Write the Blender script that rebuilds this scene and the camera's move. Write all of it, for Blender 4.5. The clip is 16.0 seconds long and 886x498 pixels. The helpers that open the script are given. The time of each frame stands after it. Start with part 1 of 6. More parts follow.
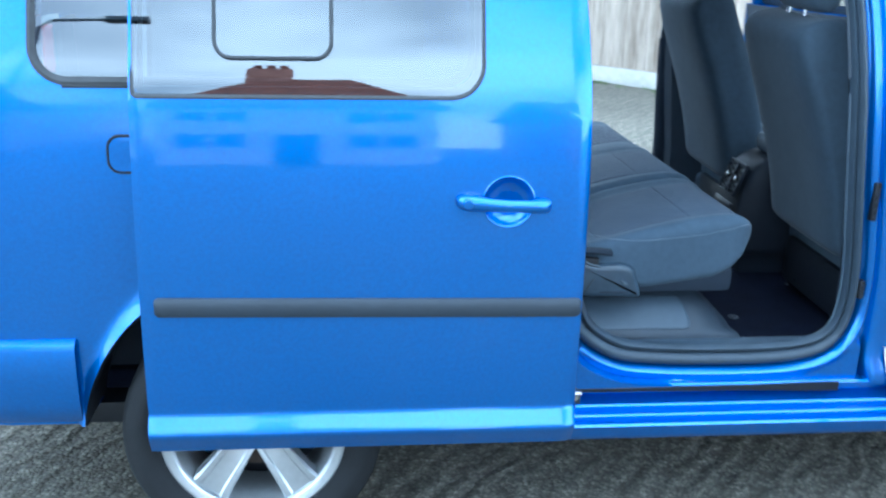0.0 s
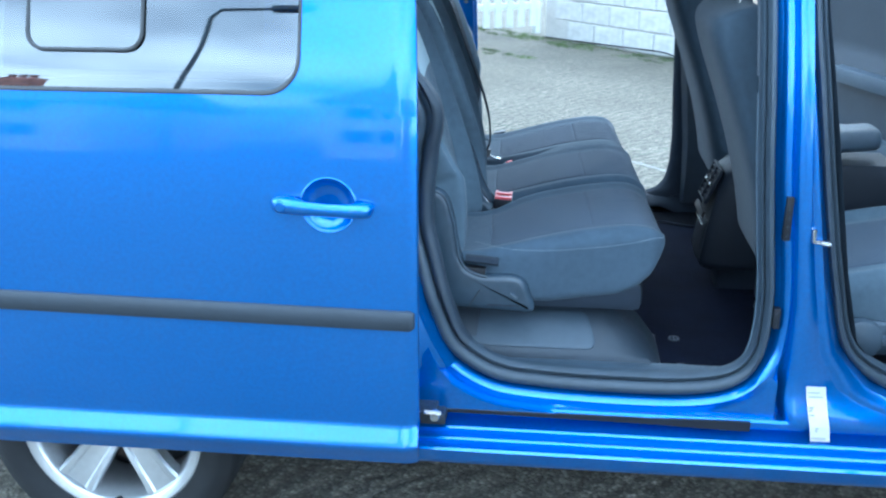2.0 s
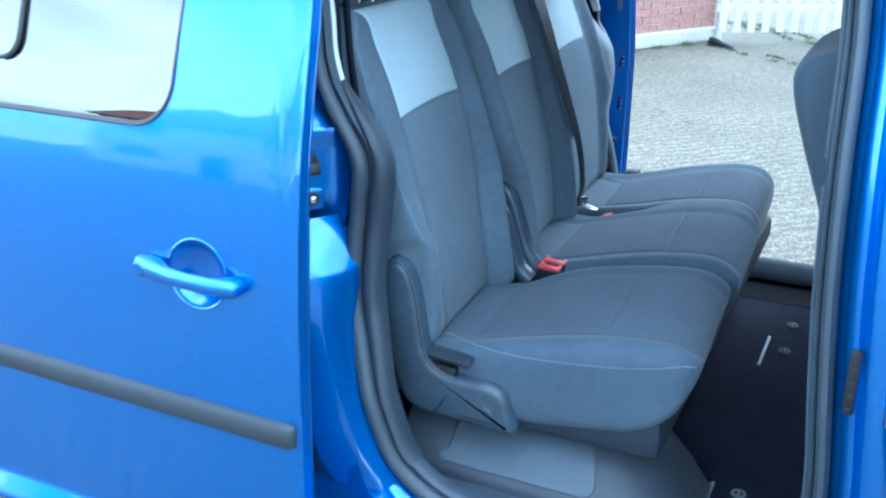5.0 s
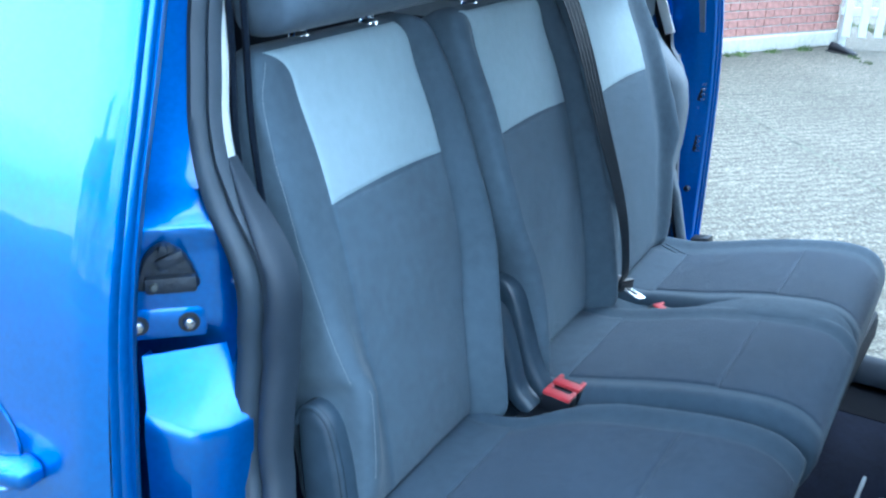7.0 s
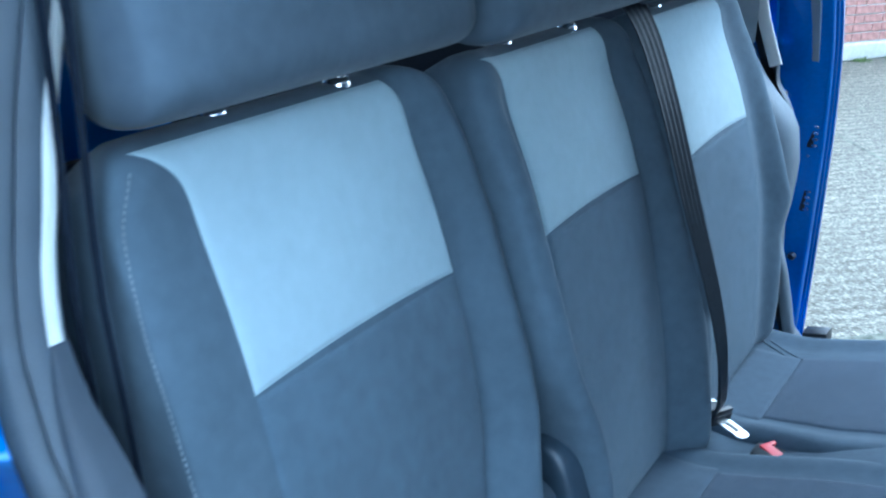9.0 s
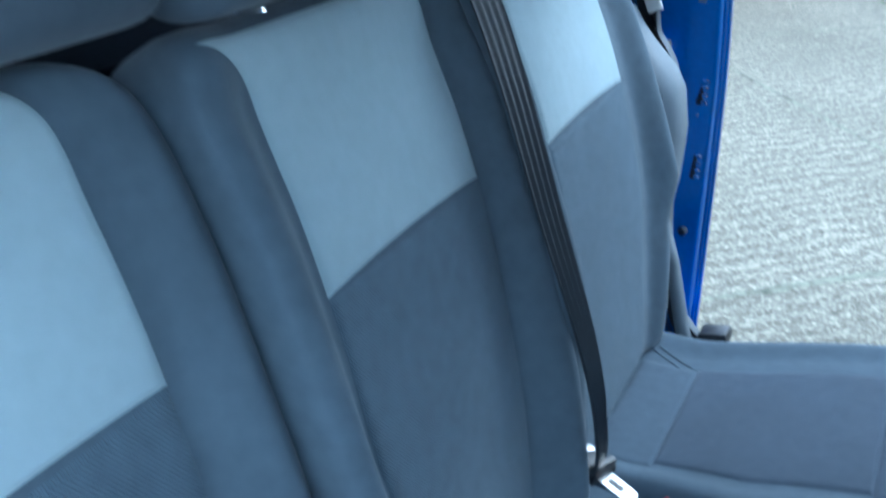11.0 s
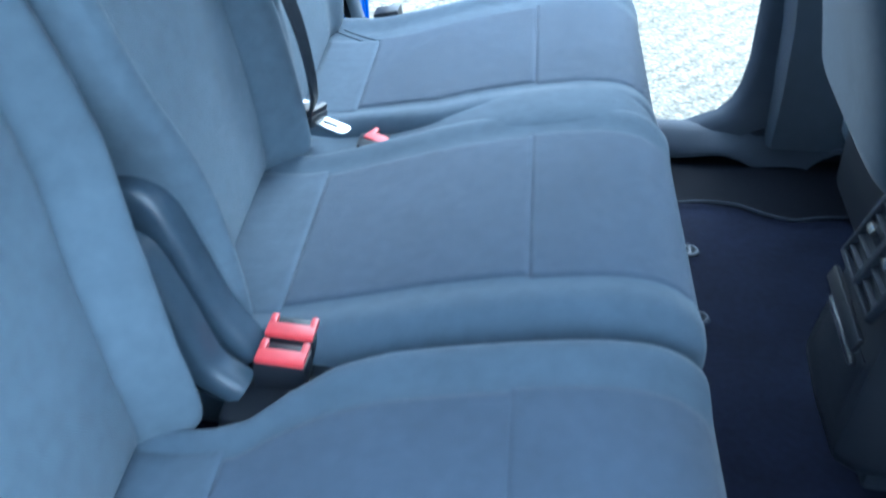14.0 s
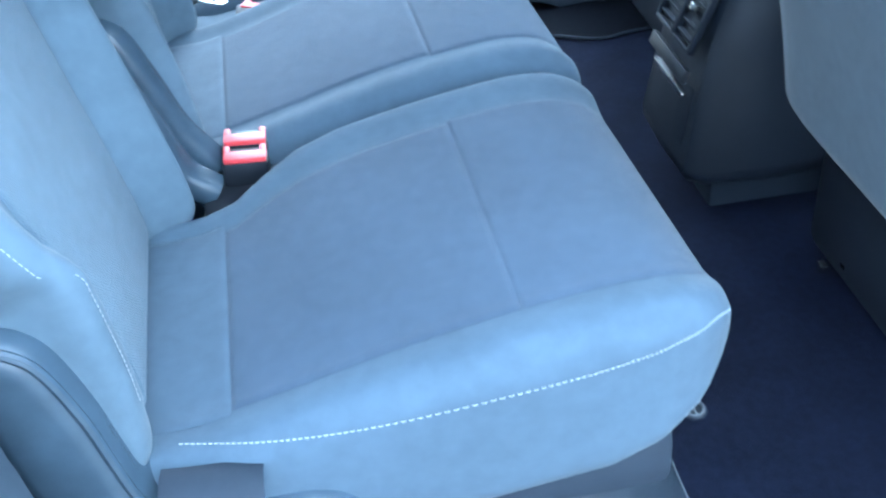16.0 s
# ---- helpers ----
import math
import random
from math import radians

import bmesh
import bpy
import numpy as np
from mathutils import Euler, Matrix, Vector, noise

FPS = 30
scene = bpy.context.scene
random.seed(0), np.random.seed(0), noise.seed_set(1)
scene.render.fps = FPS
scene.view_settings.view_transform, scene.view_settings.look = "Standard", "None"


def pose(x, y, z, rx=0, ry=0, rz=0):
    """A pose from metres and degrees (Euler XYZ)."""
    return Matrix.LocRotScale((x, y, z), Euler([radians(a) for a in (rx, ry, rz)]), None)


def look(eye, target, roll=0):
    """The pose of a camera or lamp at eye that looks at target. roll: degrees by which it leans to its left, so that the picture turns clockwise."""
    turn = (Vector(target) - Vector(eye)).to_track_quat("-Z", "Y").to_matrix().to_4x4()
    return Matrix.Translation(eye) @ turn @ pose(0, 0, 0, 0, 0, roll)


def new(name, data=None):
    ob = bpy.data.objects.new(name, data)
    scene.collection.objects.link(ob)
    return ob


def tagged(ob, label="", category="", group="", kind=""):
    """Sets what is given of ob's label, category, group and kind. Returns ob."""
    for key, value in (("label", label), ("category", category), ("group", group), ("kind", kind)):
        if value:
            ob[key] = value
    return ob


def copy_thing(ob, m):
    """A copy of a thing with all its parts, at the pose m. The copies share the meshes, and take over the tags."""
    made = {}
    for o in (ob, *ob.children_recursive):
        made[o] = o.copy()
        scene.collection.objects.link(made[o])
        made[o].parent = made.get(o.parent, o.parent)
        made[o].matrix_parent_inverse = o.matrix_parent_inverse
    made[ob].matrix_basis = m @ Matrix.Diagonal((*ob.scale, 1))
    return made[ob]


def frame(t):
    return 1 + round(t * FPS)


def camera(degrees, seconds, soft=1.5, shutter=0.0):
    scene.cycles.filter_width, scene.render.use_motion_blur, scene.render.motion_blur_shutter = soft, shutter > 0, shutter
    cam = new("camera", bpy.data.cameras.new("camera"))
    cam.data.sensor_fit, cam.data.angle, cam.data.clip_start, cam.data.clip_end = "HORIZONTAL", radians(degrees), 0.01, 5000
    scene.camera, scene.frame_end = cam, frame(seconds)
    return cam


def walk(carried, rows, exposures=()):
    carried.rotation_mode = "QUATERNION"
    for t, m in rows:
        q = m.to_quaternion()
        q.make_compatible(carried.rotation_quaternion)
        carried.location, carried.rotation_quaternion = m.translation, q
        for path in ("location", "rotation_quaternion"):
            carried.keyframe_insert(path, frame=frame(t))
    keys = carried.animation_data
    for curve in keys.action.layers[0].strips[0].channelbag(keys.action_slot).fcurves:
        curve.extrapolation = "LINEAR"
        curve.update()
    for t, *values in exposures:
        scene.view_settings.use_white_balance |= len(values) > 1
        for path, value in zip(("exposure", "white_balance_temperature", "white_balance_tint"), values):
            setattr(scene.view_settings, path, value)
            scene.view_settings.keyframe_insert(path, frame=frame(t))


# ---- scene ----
cam = camera(47.8, 16.0, soft=2.2, shutter=0.5)

PATH = [
    (0, (-0.238, -2.803, 1.535), (-0.047, -0.914, 0.904), 1.4),
    (0.5, (-0.01, -2.825, 1.542), (0.028, -0.921, 0.931), 2.6),
    (1, (0.208, -2.792, 1.533), (0.266, -0.897, 0.897), 1.0),
    (1.5, (0.377, -2.708, 1.544), (0.253, -0.825, 0.881), -0.7),
    (2, (0.565, -2.631, 1.538), (0.359, -0.755, 0.874), 0.0),
    (2.5, (0.769, -2.567, 1.542), (0.393, -0.728, 0.85), 2.4),
    (3, (0.889, -2.471, 1.521), (0.503, -0.643, 0.808), 1.6),
    (3.5, (0.993, -2.329, 1.537), (0.421, -0.544, 0.839), 0.2),
    (4, (1.072, -2.179, 1.538), (0.466, -0.408, 0.834), 1.4),
    (4.2, (1.092, -2.122, 1.535), (0.382, -0.379, 0.857), 1.7),
    (6.3, (1.073, -1.442, 1.533), (0.197, 0.204, 0.81), -0.2),
    (6.5, (1.06, -1.377, 1.538), (0.131, 0.247, 0.831), 0.1),
    (7, (1.01, -1.247, 1.545), (0.046, 0.347, 0.816), 2.1),
    (7.5, (0.909, -1.123, 1.542), (-0.009, 0.52, 0.864), 0.8),
    (8, (0.834, -1.008, 1.523), (-0.097, 0.606, 0.796), 0.4),
    (8.5, (0.786, -0.884, 1.513), (-0.26, 0.663, 0.798), 0.8),
    (8.7, (0.782, -0.835, 1.516), (-0.297, 0.689, 0.799), 0.9),
    (10.8, (0.661, -0.399, 1.495), (-0.255, 1.194, 0.705), 0.6),
    (11, (0.662, -0.382, 1.48), (-0.219, 1.204, 0.637), 0.2),
    (11.5, (0.675, -0.335, 1.45), (-0.028, 1.274, 0.493), -0.6),
    (12, (0.696, -0.285, 1.441), (0.261, 1.355, 0.383), -1.1),
    (12.5, (0.701, -0.282, 1.438), (0.373, 1.364, 0.349), -1.0),
    (13, (0.709, -0.323, 1.399), (0.399, 1.313, 0.291), -2.0),
    (13.5, (0.705, -0.467, 1.395), (0.43, 1.164, 0.272), -1.2),
    (14, (0.693, -0.614, 1.368), (0.464, 1.006, 0.218), -0.9),
    (14.5, (0.651, -0.702, 1.366), (0.53, 0.905, 0.182), -1.1),
    (15, (0.612, -0.788, 1.35), (0.673, 0.817, 0.158), -2.9),
    (15.5, (0.569, -0.868, 1.335), (0.659, 0.73, 0.136), -2.7),
    (16, (0.561, -0.907, 1.319), (0.705, 0.678, 0.108), -5.7),
]

EXPOSURES = [(0, 1.35, 4850, -2), (4, 1.68, 4850, -2), (7, 1.75, 4750, -2), (8.5, 1.7, 4650, -2), (11, 1.62, 4850, -2), (12.5, 1.62, 4900, -2), (13.5, 2.05, 4850, -2), (14.5, 2.82, 4950, -2), (16, 3.0, 4950, -2)]
walk(cam, [(t, look(eye, target, roll)) for t, eye, target, roll in PATH], EXPOSURES)

SKY_STRENGTH = 0.15
SUN_STRENGTH = 0.5
# == BODY ==
# ---- world, sun ----
world = bpy.data.worlds.new("overcast_sky")
scene.world = world
world.use_nodes = True
wn, wl = world.node_tree.nodes, world.node_tree.links
sky = wn.new("ShaderNodeTexSky")
sky.sky_type, sky.sun_disc = "NISHITA", False
sky.sun_elevation, sky.sun_rotation = radians(48), radians(20)
sky.air_density, sky.dust_density, sky.ozone_density = 1.2, 3.0, 1.5
wc = wn.new("ShaderNodeTexCoord")
wmap = wn.new("ShaderNodeMapping")
wmap.inputs["Scale"].default_value = (1.5, 1.5, 3.0)
wcl = wn.new("ShaderNodeTexNoise")
wcl.inputs["Scale"].default_value, wcl.inputs["Detail"].default_value = 1.3, 3.5
wr = wn.new("ShaderNodeValToRGB")
wr.color_ramp.elements[0].position, wr.color_ramp.elements[1].position = 0.33, 0.58
wm = wn.new("ShaderNodeMixRGB")
wm.inputs[2].default_value = (13.0, 13.8, 14.6, 1)
wl.new(wc.outputs["Generated"], wmap.inputs["Vector"])
wl.new(wmap.outputs[0], wcl.inputs["Vector"])
wl.new(wcl.outputs[0], wr.inputs[0])
wl.new(wr.outputs[0], wm.inputs[0])
wl.new(sky.outputs[0], wm.inputs[1])
wl.new(wm.outputs[0], wn["Background"].inputs[0])
wn["Background"].inputs[1].default_value = SKY_STRENGTH
sun = new("sun", bpy.data.lights.new("sun", "SUN"))
sun.data.energy, sun.data.angle, sun.data.color = SUN_STRENGTH, radians(14), (1.0, 0.95, 0.87)
sun.matrix_world = look((2.6, 7.2, 8.5), (0, 0, 0))


# ---- materials ----
def mat(name, color, rough=0.5, metal=0.0, scale=20.0, vary=0.15, bump=0.0, bscale=None, coat=0.0, second=None, spec=0.5, stretch=(1, 1, 1)):
    m = bpy.data.materials.new(name)
    m.use_nodes = True
    n, l = m.node_tree.nodes, m.node_tree.links
    b = n["Principled BSDF"]
    b.inputs["Roughness"].default_value, b.inputs["Metallic"].default_value = rough, metal
    b.inputs["Coat Weight"].default_value, b.inputs["Coat Roughness"].default_value = coat, 0.03
    b.inputs["Specular IOR Level"].default_value = spec
    tc = n.new("ShaderNodeTexCoord")
    mp = n.new("ShaderNodeMapping")
    mp.inputs["Scale"].default_value = stretch
    l.new(tc.outputs["Object"], mp.inputs["Vector"])
    a = n.new("ShaderNodeTexNoise")
    a.inputs["Scale"].default_value, a.inputs["Detail"].default_value = scale, 8.0
    c = n.new("ShaderNodeTexNoise")
    c.inputs["Scale"].default_value, c.inputs["Detail"].default_value = scale * 0.13, 3.0
    l.new(mp.outputs[0], a.inputs["Vector"])
    l.new(mp.outputs[0], c.inputs["Vector"])
    add = n.new("ShaderNodeMath")
    add.operation = "MULTIPLY_ADD"
    add.inputs[1].default_value = 0.5
    half = n.new("ShaderNodeMath")
    half.operation = "MULTIPLY"
    half.inputs[1].default_value = 0.5
    l.new(c.outputs[0], half.inputs[0])
    l.new(a.outputs[0], add.inputs[0])
    l.new(half.outputs[0], add.inputs[2])
    ramp = n.new("ShaderNodeValToRGB")
    lo = [k * (1 - vary) for k in color]
    hi = [min(1, k * (1 + vary)) for k in (second or color)]
    ramp.color_ramp.elements[0].position, ramp.color_ramp.elements[1].position = 0.35, 0.65
    ramp.color_ramp.elements[0].color, ramp.color_ramp.elements[1].color = (*lo, 1), (*hi, 1)
    l.new(add.outputs[0], ramp.inputs[0])
    l.new(ramp.outputs[0], b.inputs["Base Color"])
    if bump:
        d = n.new("ShaderNodeTexNoise")
        d.inputs["Scale"].default_value, d.inputs["Detail"].default_value = bscale or scale * 4, 4.0
        l.new(mp.outputs[0], d.inputs["Vector"])
        k = n.new("ShaderNodeBump")
        k.inputs["Strength"].default_value, k.inputs["Distance"].default_value = bump, 0.004
        l.new(d.outputs[0], k.inputs["Height"])
        l.new(k.outputs[0], b.inputs["Normal"])
    return m


def cloth(name, color, ribs, vary=0.12, depth=0.25):
    """Woven seat cloth: fine ribs with a cross thread, soft mottling, no shine."""
    m = mat(name, color, 0.92, 0, 60, vary, spec=0.25)
    n, l = m.node_tree.nodes, m.node_tree.links
    b = n["Principled BSDF"]
    b.inputs["Sheen Weight"].default_value, b.inputs["Sheen Roughness"].default_value = 0.11, 0.4
    tc = n.new("ShaderNodeTexCoord")
    w1 = n.new("ShaderNodeTexWave")
    w1.bands_direction = "Y"
    w1.inputs["Scale"].default_value, w1.inputs["Distortion"].default_value = ribs, 0.4
    w2 = n.new("ShaderNodeTexWave")
    w2.bands_direction = "DIAGONAL"
    w2.inputs["Scale"].default_value, w2.inputs["Distortion"].default_value = ribs * 1.3, 0.8
    l.new(tc.outputs["Object"], w1.inputs["Vector"])
    l.new(tc.outputs["Object"], w2.inputs["Vector"])
    mul = n.new("ShaderNodeMath")
    mul.operation = "ADD"
    l.new(w1.outputs[1], mul.inputs[0])
    l.new(w2.outputs[1], mul.inputs[1])
    soft = n.new("ShaderNodeTexNoise")
    soft.inputs["Scale"].default_value = 9.0
    l.new(tc.outputs["Object"], soft.inputs["Vector"])
    k0 = n.new("ShaderNodeBump")
    k0.inputs["Strength"].default_value, k0.inputs["Distance"].default_value = 0.08, 0.02
    l.new(soft.outputs[0], k0.inputs["Height"])
    k = n.new("ShaderNodeBump")
    k.inputs["Strength"].default_value, k.inputs["Distance"].default_value = depth, 0.0012
    l.new(mul.outputs[0], k.inputs["Height"])
    l.new(k0.outputs[0], k.inputs["Normal"])
    l.new(k.outputs[0], b.inputs["Normal"])
    return m


def glass(name, tint, rough=0.0):
    m = bpy.data.materials.new(name)
    m.use_nodes = True
    n, l = m.node_tree.nodes, m.node_tree.links
    n.remove(n["Principled BSDF"])
    out = n["Material Output"]
    tr = n.new("ShaderNodeBsdfTransparent")
    tr.inputs[0].default_value = (*tint, 1)
    gl = n.new("ShaderNodeBsdfGlossy")
    gl.inputs["Roughness"].default_value = rough
    gl.inputs[0].default_value = (0.95, 0.97, 1, 1)
    fr = n.new("ShaderNodeFresnel")
    fr.inputs[0].default_value = 2.3
    mx = n.new("ShaderNodeMixShader")
    l.new(fr.outputs[0], mx.inputs[0])
    l.new(tr.outputs[0], mx.inputs[1])
    l.new(gl.outputs[0], mx.inputs[2])
    l.new(mx.outputs[0], out.inputs[0])
    return m


def paint(name, color):
    m = mat(name, color, 0.32, 0.78, 900, 0.10, coat=1.0)
    m.node_tree.nodes["Principled BSDF"].inputs["Coat IOR"].default_value = 1.56
    m.node_tree.nodes["Principled BSDF"].inputs["Coat Roughness"].default_value = 0.05
    return m


BLUE = paint("blue_metallic_paint", (0.028, 0.165, 0.55))
TRIM = mat("dark_grey_plastic", (0.028, 0.038, 0.053), 0.5, 0, 40, 0.12, 0.25, 900)
TRIM_MID = mat("mid_grey_plastic", (0.055, 0.075, 0.100), 0.45, 0, 40, 0.1, 0.25, 900)
TRIM_LIGHT = mat("light_grey_plastic", (0.55, 0.57, 0.55), 0.6, 0, 30, 0.06, 0.15, 700)
RUBBER = mat("black_rubber", (0.035, 0.037, 0.04), 0.62, 0, 50, 0.15, 0.15, 500)
SEALMAT = mat("grey_door_rubber", (0.038, 0.052, 0.070), 0.5, 0, 30, 0.15, 0.12, 400)
CONSOLE = mat("black_console_plastic", (0.008, 0.011, 0.018), 0.55, 0, 40, 0.12, 0.2, 900, spec=0.3)
PILLAR = mat("grey_pillar_plastic", (0.22, 0.25, 0.27), 0.6, 0, 40, 0.08, 0.15, 700)
PILLAR_DARK = mat("slate_pillar_plastic", (0.12, 0.145, 0.17), 0.6, 0, 40, 0.08, 0.15, 700)
TRIM_DARK = mat("matte_dark_plastic", (0.018, 0.025, 0.038), 0.75, 0, 40, 0.12, 0.2, 900, spec=0.3)
HINGE = mat("satin_hinge_plastic", (0.040, 0.058, 0.080), 0.27, 0, 40, 0.12, 0.1, 900)
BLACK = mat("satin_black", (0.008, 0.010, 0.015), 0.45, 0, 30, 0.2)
CARPET = mat("dark_carpet", (0.006, 0.008, 0.019), 0.97, 0, 90, 0.3, 0.5, 500, spec=0.1)
STEEL = mat("bright_steel", (0.62, 0.63, 0.64), 0.25, 1.0, 40, 0.1)
CHROME = mat("chrome", (0.8, 0.8, 0.8), 0.12, 1.0, 20, 0.05)
ALLOY = mat("silver_alloy_lacquer", (0.58, 0.59, 0.6), 0.32, 0.75, 60, 0.07, coat=0.4)
TYRE = mat("tyre_rubber", (0.009, 0.010, 0.012), 0.8, 0, 25, 0.25, 0.3, 200)
RED = mat("red_plastic", (0.52, 0.050, 0.060), 0.4, 0, 60, 0.1)
WHITE_STITCH = mat("pale_thread", (0.25, 0.28, 0.31), 0.8, 0, 60, 0.1)
STRIP = mat("grey_rubbing_plastic", (0.028, 0.037, 0.050), 0.5, 0, 40, 0.1, 0.2, 900)
LABEL = mat("white_label", (0.62, 0.63, 0.62), 0.45, 0, 60, 0.06)
INK = mat("grey_ink", (0.36, 0.38, 0.40), 0.6, 0, 60, 0.1)
GREASE = mat("greasy_black_metal", (0.026, 0.032, 0.043), 0.42, 0.2, 60, 0.5, 0.4, 200)
CLOTH_SIDE = cloth("charcoal_side_cloth", (0.084, 0.114, 0.145), 700, depth=0.10)
CLOTH_MID = cloth("ribbed_charcoal_cloth", (0.092, 0.129, 0.168), 150, depth=0.5)
CLOTH_SEAT = cloth("cushion_charcoal_cloth", (0.049, 0.068, 0.100), 190, depth=0.35)
CLOTH_PALE = cloth("pale_grey_cloth", (0.37, 0.46, 0.50), 500, 0.05, 0.15)
CLOTH_BACK = cloth("dark_seat_back_cloth", (0.046, 0.064, 0.086), 500, depth=0.10)
CLOTH_STRIP = cloth("plain_charcoal_cloth", (0.060, 0.083, 0.114), 700, depth=0.10)
CLOTH_CUSHION = cloth("cushion_side_cloth", (0.062, 0.087, 0.118), 700, depth=0.10)
CLOTH_HEAD = cloth("headrest_cloth", (0.078, 0.102, 0.130), 700, depth=0.15)
LATCH = mat("oily_zinc", (0.30, 0.33, 0.30), 0.5, 0.2, 60, 0.8, 0.5, 200, second=(0.06, 0.065, 0.06))
BELT = mat("black_webbing", (0.011, 0.016, 0.027), 0.8, 0, 200, 0.2, 0.3, 900, spec=0.12, stretch=(1, 1, 6))
# near black, carries the shade of the well under the far step
SHADE_BLACK = mat("matt_black_shade", (0.0025, 0.0032, 0.0055), 0.95, 0, 60, 0.2, 0.2, 300, spec=0.08)
BELT_GREY = mat("grey_webbing", (0.011, 0.017, 0.025), 0.43, 0, 200, 0.2, 0.3, 900, spec=0.5, stretch=(1, 1, 6))
GLASS_SIDE = glass("tinted_side_glass", (0.20, 0.24, 0.26))
GLASS_CLEAR = glass("clear_glass", (0.86, 0.9, 0.9))
LINER = mat("pale_headlining", (0.80, 0.81, 0.79), 0.95, 0, 80, 0.06, 0.3, 500)
STRIP_METAL = mat("dull_zinc", (0.13, 0.145, 0.17), 0.55, 0.3, 60, 0.2)
AMBER = mat("red_reflector", (0.5, 0.02, 0.02), 0.2, 0, 80, 0.1)


# ---- mesh helpers ----
def part(name, bm, material, parent=None, label="", smooth=True, sharp=40):
    bmesh.ops.recalc_face_normals(bm, faces=bm.faces)
    me = bpy.data.meshes.new(name)
    if smooth:
        for f in bm.faces:
            f.smooth = True
        for e in bm.edges:
            if len(e.link_faces) == 2 and e.calc_face_angle(0) > radians(sharp):
                e.smooth = False
    bm.to_mesh(me)
    bm.free()
    me.materials.append(material)
    ob = new(name, me)
    if parent is not None:
        ob.parent = parent
        chain, p = Matrix(), parent
        while p is not None:
            chain = p.matrix_basis @ chain if p.parent is None else p.matrix_parent_inverse @ p.matrix_basis @ chain
            p = p.parent
        ob.matrix_parent_inverse = chain.inverted()
    if label:
        ob["label"] = label
    return ob


def thing(name, at, label, category, group="", kind=""):
    e = new(name)
    e.matrix_basis = pose(*at)
    e.empty_display_size = 0.1
    return tagged(e, label, category, group, kind)


def curve(pts, n, closed=False):
    """n points along a smooth curve through pts."""
    p = np.array(pts, float)
    m = len(p)
    seg = m if closed else m - 1
    out = []
    for i in range(n):
        t = i / n * seg if closed else i / (n - 1) * seg
        k = min(int(t), seg - 1)
        f = t - k
        if closed:
            a, b, c, d = p[(k - 1) % m], p[k % m], p[(k + 1) % m], p[(k + 2) % m]
        else:
            b, c = p[k], p[k + 1]
            a = p[k - 1] if k > 0 else 2 * b - c
            d = p[k + 2] if k + 2 < m else 2 * c - b
        out.append(0.5 * (2 * b + (c - a) * f + (2 * a - 5 * b + 4 * c - d) * f * f + (3 * b - a - 3 * c + d) * f ** 3))
    return np.array(out)


def table(z, rows):
    return float(np.interp(z, [r[0] for r in rows], [r[1] for r in rows]))


def loft(loops, closed=True, cap=(False, False), bm=None):
    bm = bm or bmesh.new()
    rows = [[bm.verts.new(tuple(map(float, p))) for p in lp] for lp in loops]
    for a, b in zip(rows, rows[1:]):
        n = len(a)
        for i in range(n if closed else n - 1):
            j = (i + 1) % n
            try:
                bm.faces.new((a[i], a[j], b[j], b[i]))
            except ValueError:
                pass
    for on, row in zip(cap, (rows[0], rows[-1])):
        if on:
            bm.faces.new(row)
    return bm


def tube(path, r, n=8, closed=False, bm=None, flat=1.0):
    p = np.array(path, float)
    loops = []
    for i in range(len(p)):
        a = p[(i - 1) % len(p)] if closed or i > 0 else p[i]
        b = p[(i + 1) % len(p)] if closed or i < len(p) - 1 else p[i]
        t = Vector(b - a).normalized()
        s = t.cross(Vector((0, 1, 0.01)))
        s = s.normalized() if s.length > 1e-4 else Vector((1, 0, 0))
        u = s.cross(t).normalized()
        rr = r[i] if hasattr(r, "__len__") else r
        loops.append([Vector(p[i]) + s * rr * math.cos(k * math.tau / n) + u * rr * flat * math.sin(k * math.tau / n) for k in range(n)])
    if closed:
        loops.append(loops[0])
        bm = loft(loops, bm=bm)
        bmesh.ops.remove_doubles(bm, verts=bm.verts, dist=1e-6)
        return bm
    return loft(loops, cap=(True, True), bm=bm)


def box(x0, x1, y0, y1, z0, z1, bev=0.004, seg=2, bm=None):
    b = bmesh.new()
    bmesh.ops.create_cube(b, size=1, matrix=Matrix.Translation(((x0 + x1) / 2, (y0 + y1) / 2, (z0 + z1) / 2)) @ Matrix.Diagonal((abs(x1 - x0), abs(y1 - y0), abs(z1 - z0), 1)))
    if bev:
        bmesh.ops.bevel(b, geom=list(b.edges), offset=min(bev, 0.45 * min(abs(x1 - x0), abs(y1 - y0), abs(z1 - z0))), segments=seg, affect="EDGES", profile=0.6)
    return merge(bm, b)


def merge(bm, other):
    if bm is None:
        return other
    me = bpy.data.meshes.new("t")
    other.to_mesh(me)
    other.free()
    bm.from_mesh(me)
    bpy.data.meshes.remove(me)
    return bm


def moved(bm, m):
    bmesh.ops.transform(bm, matrix=m, verts=bm.verts)
    return bm


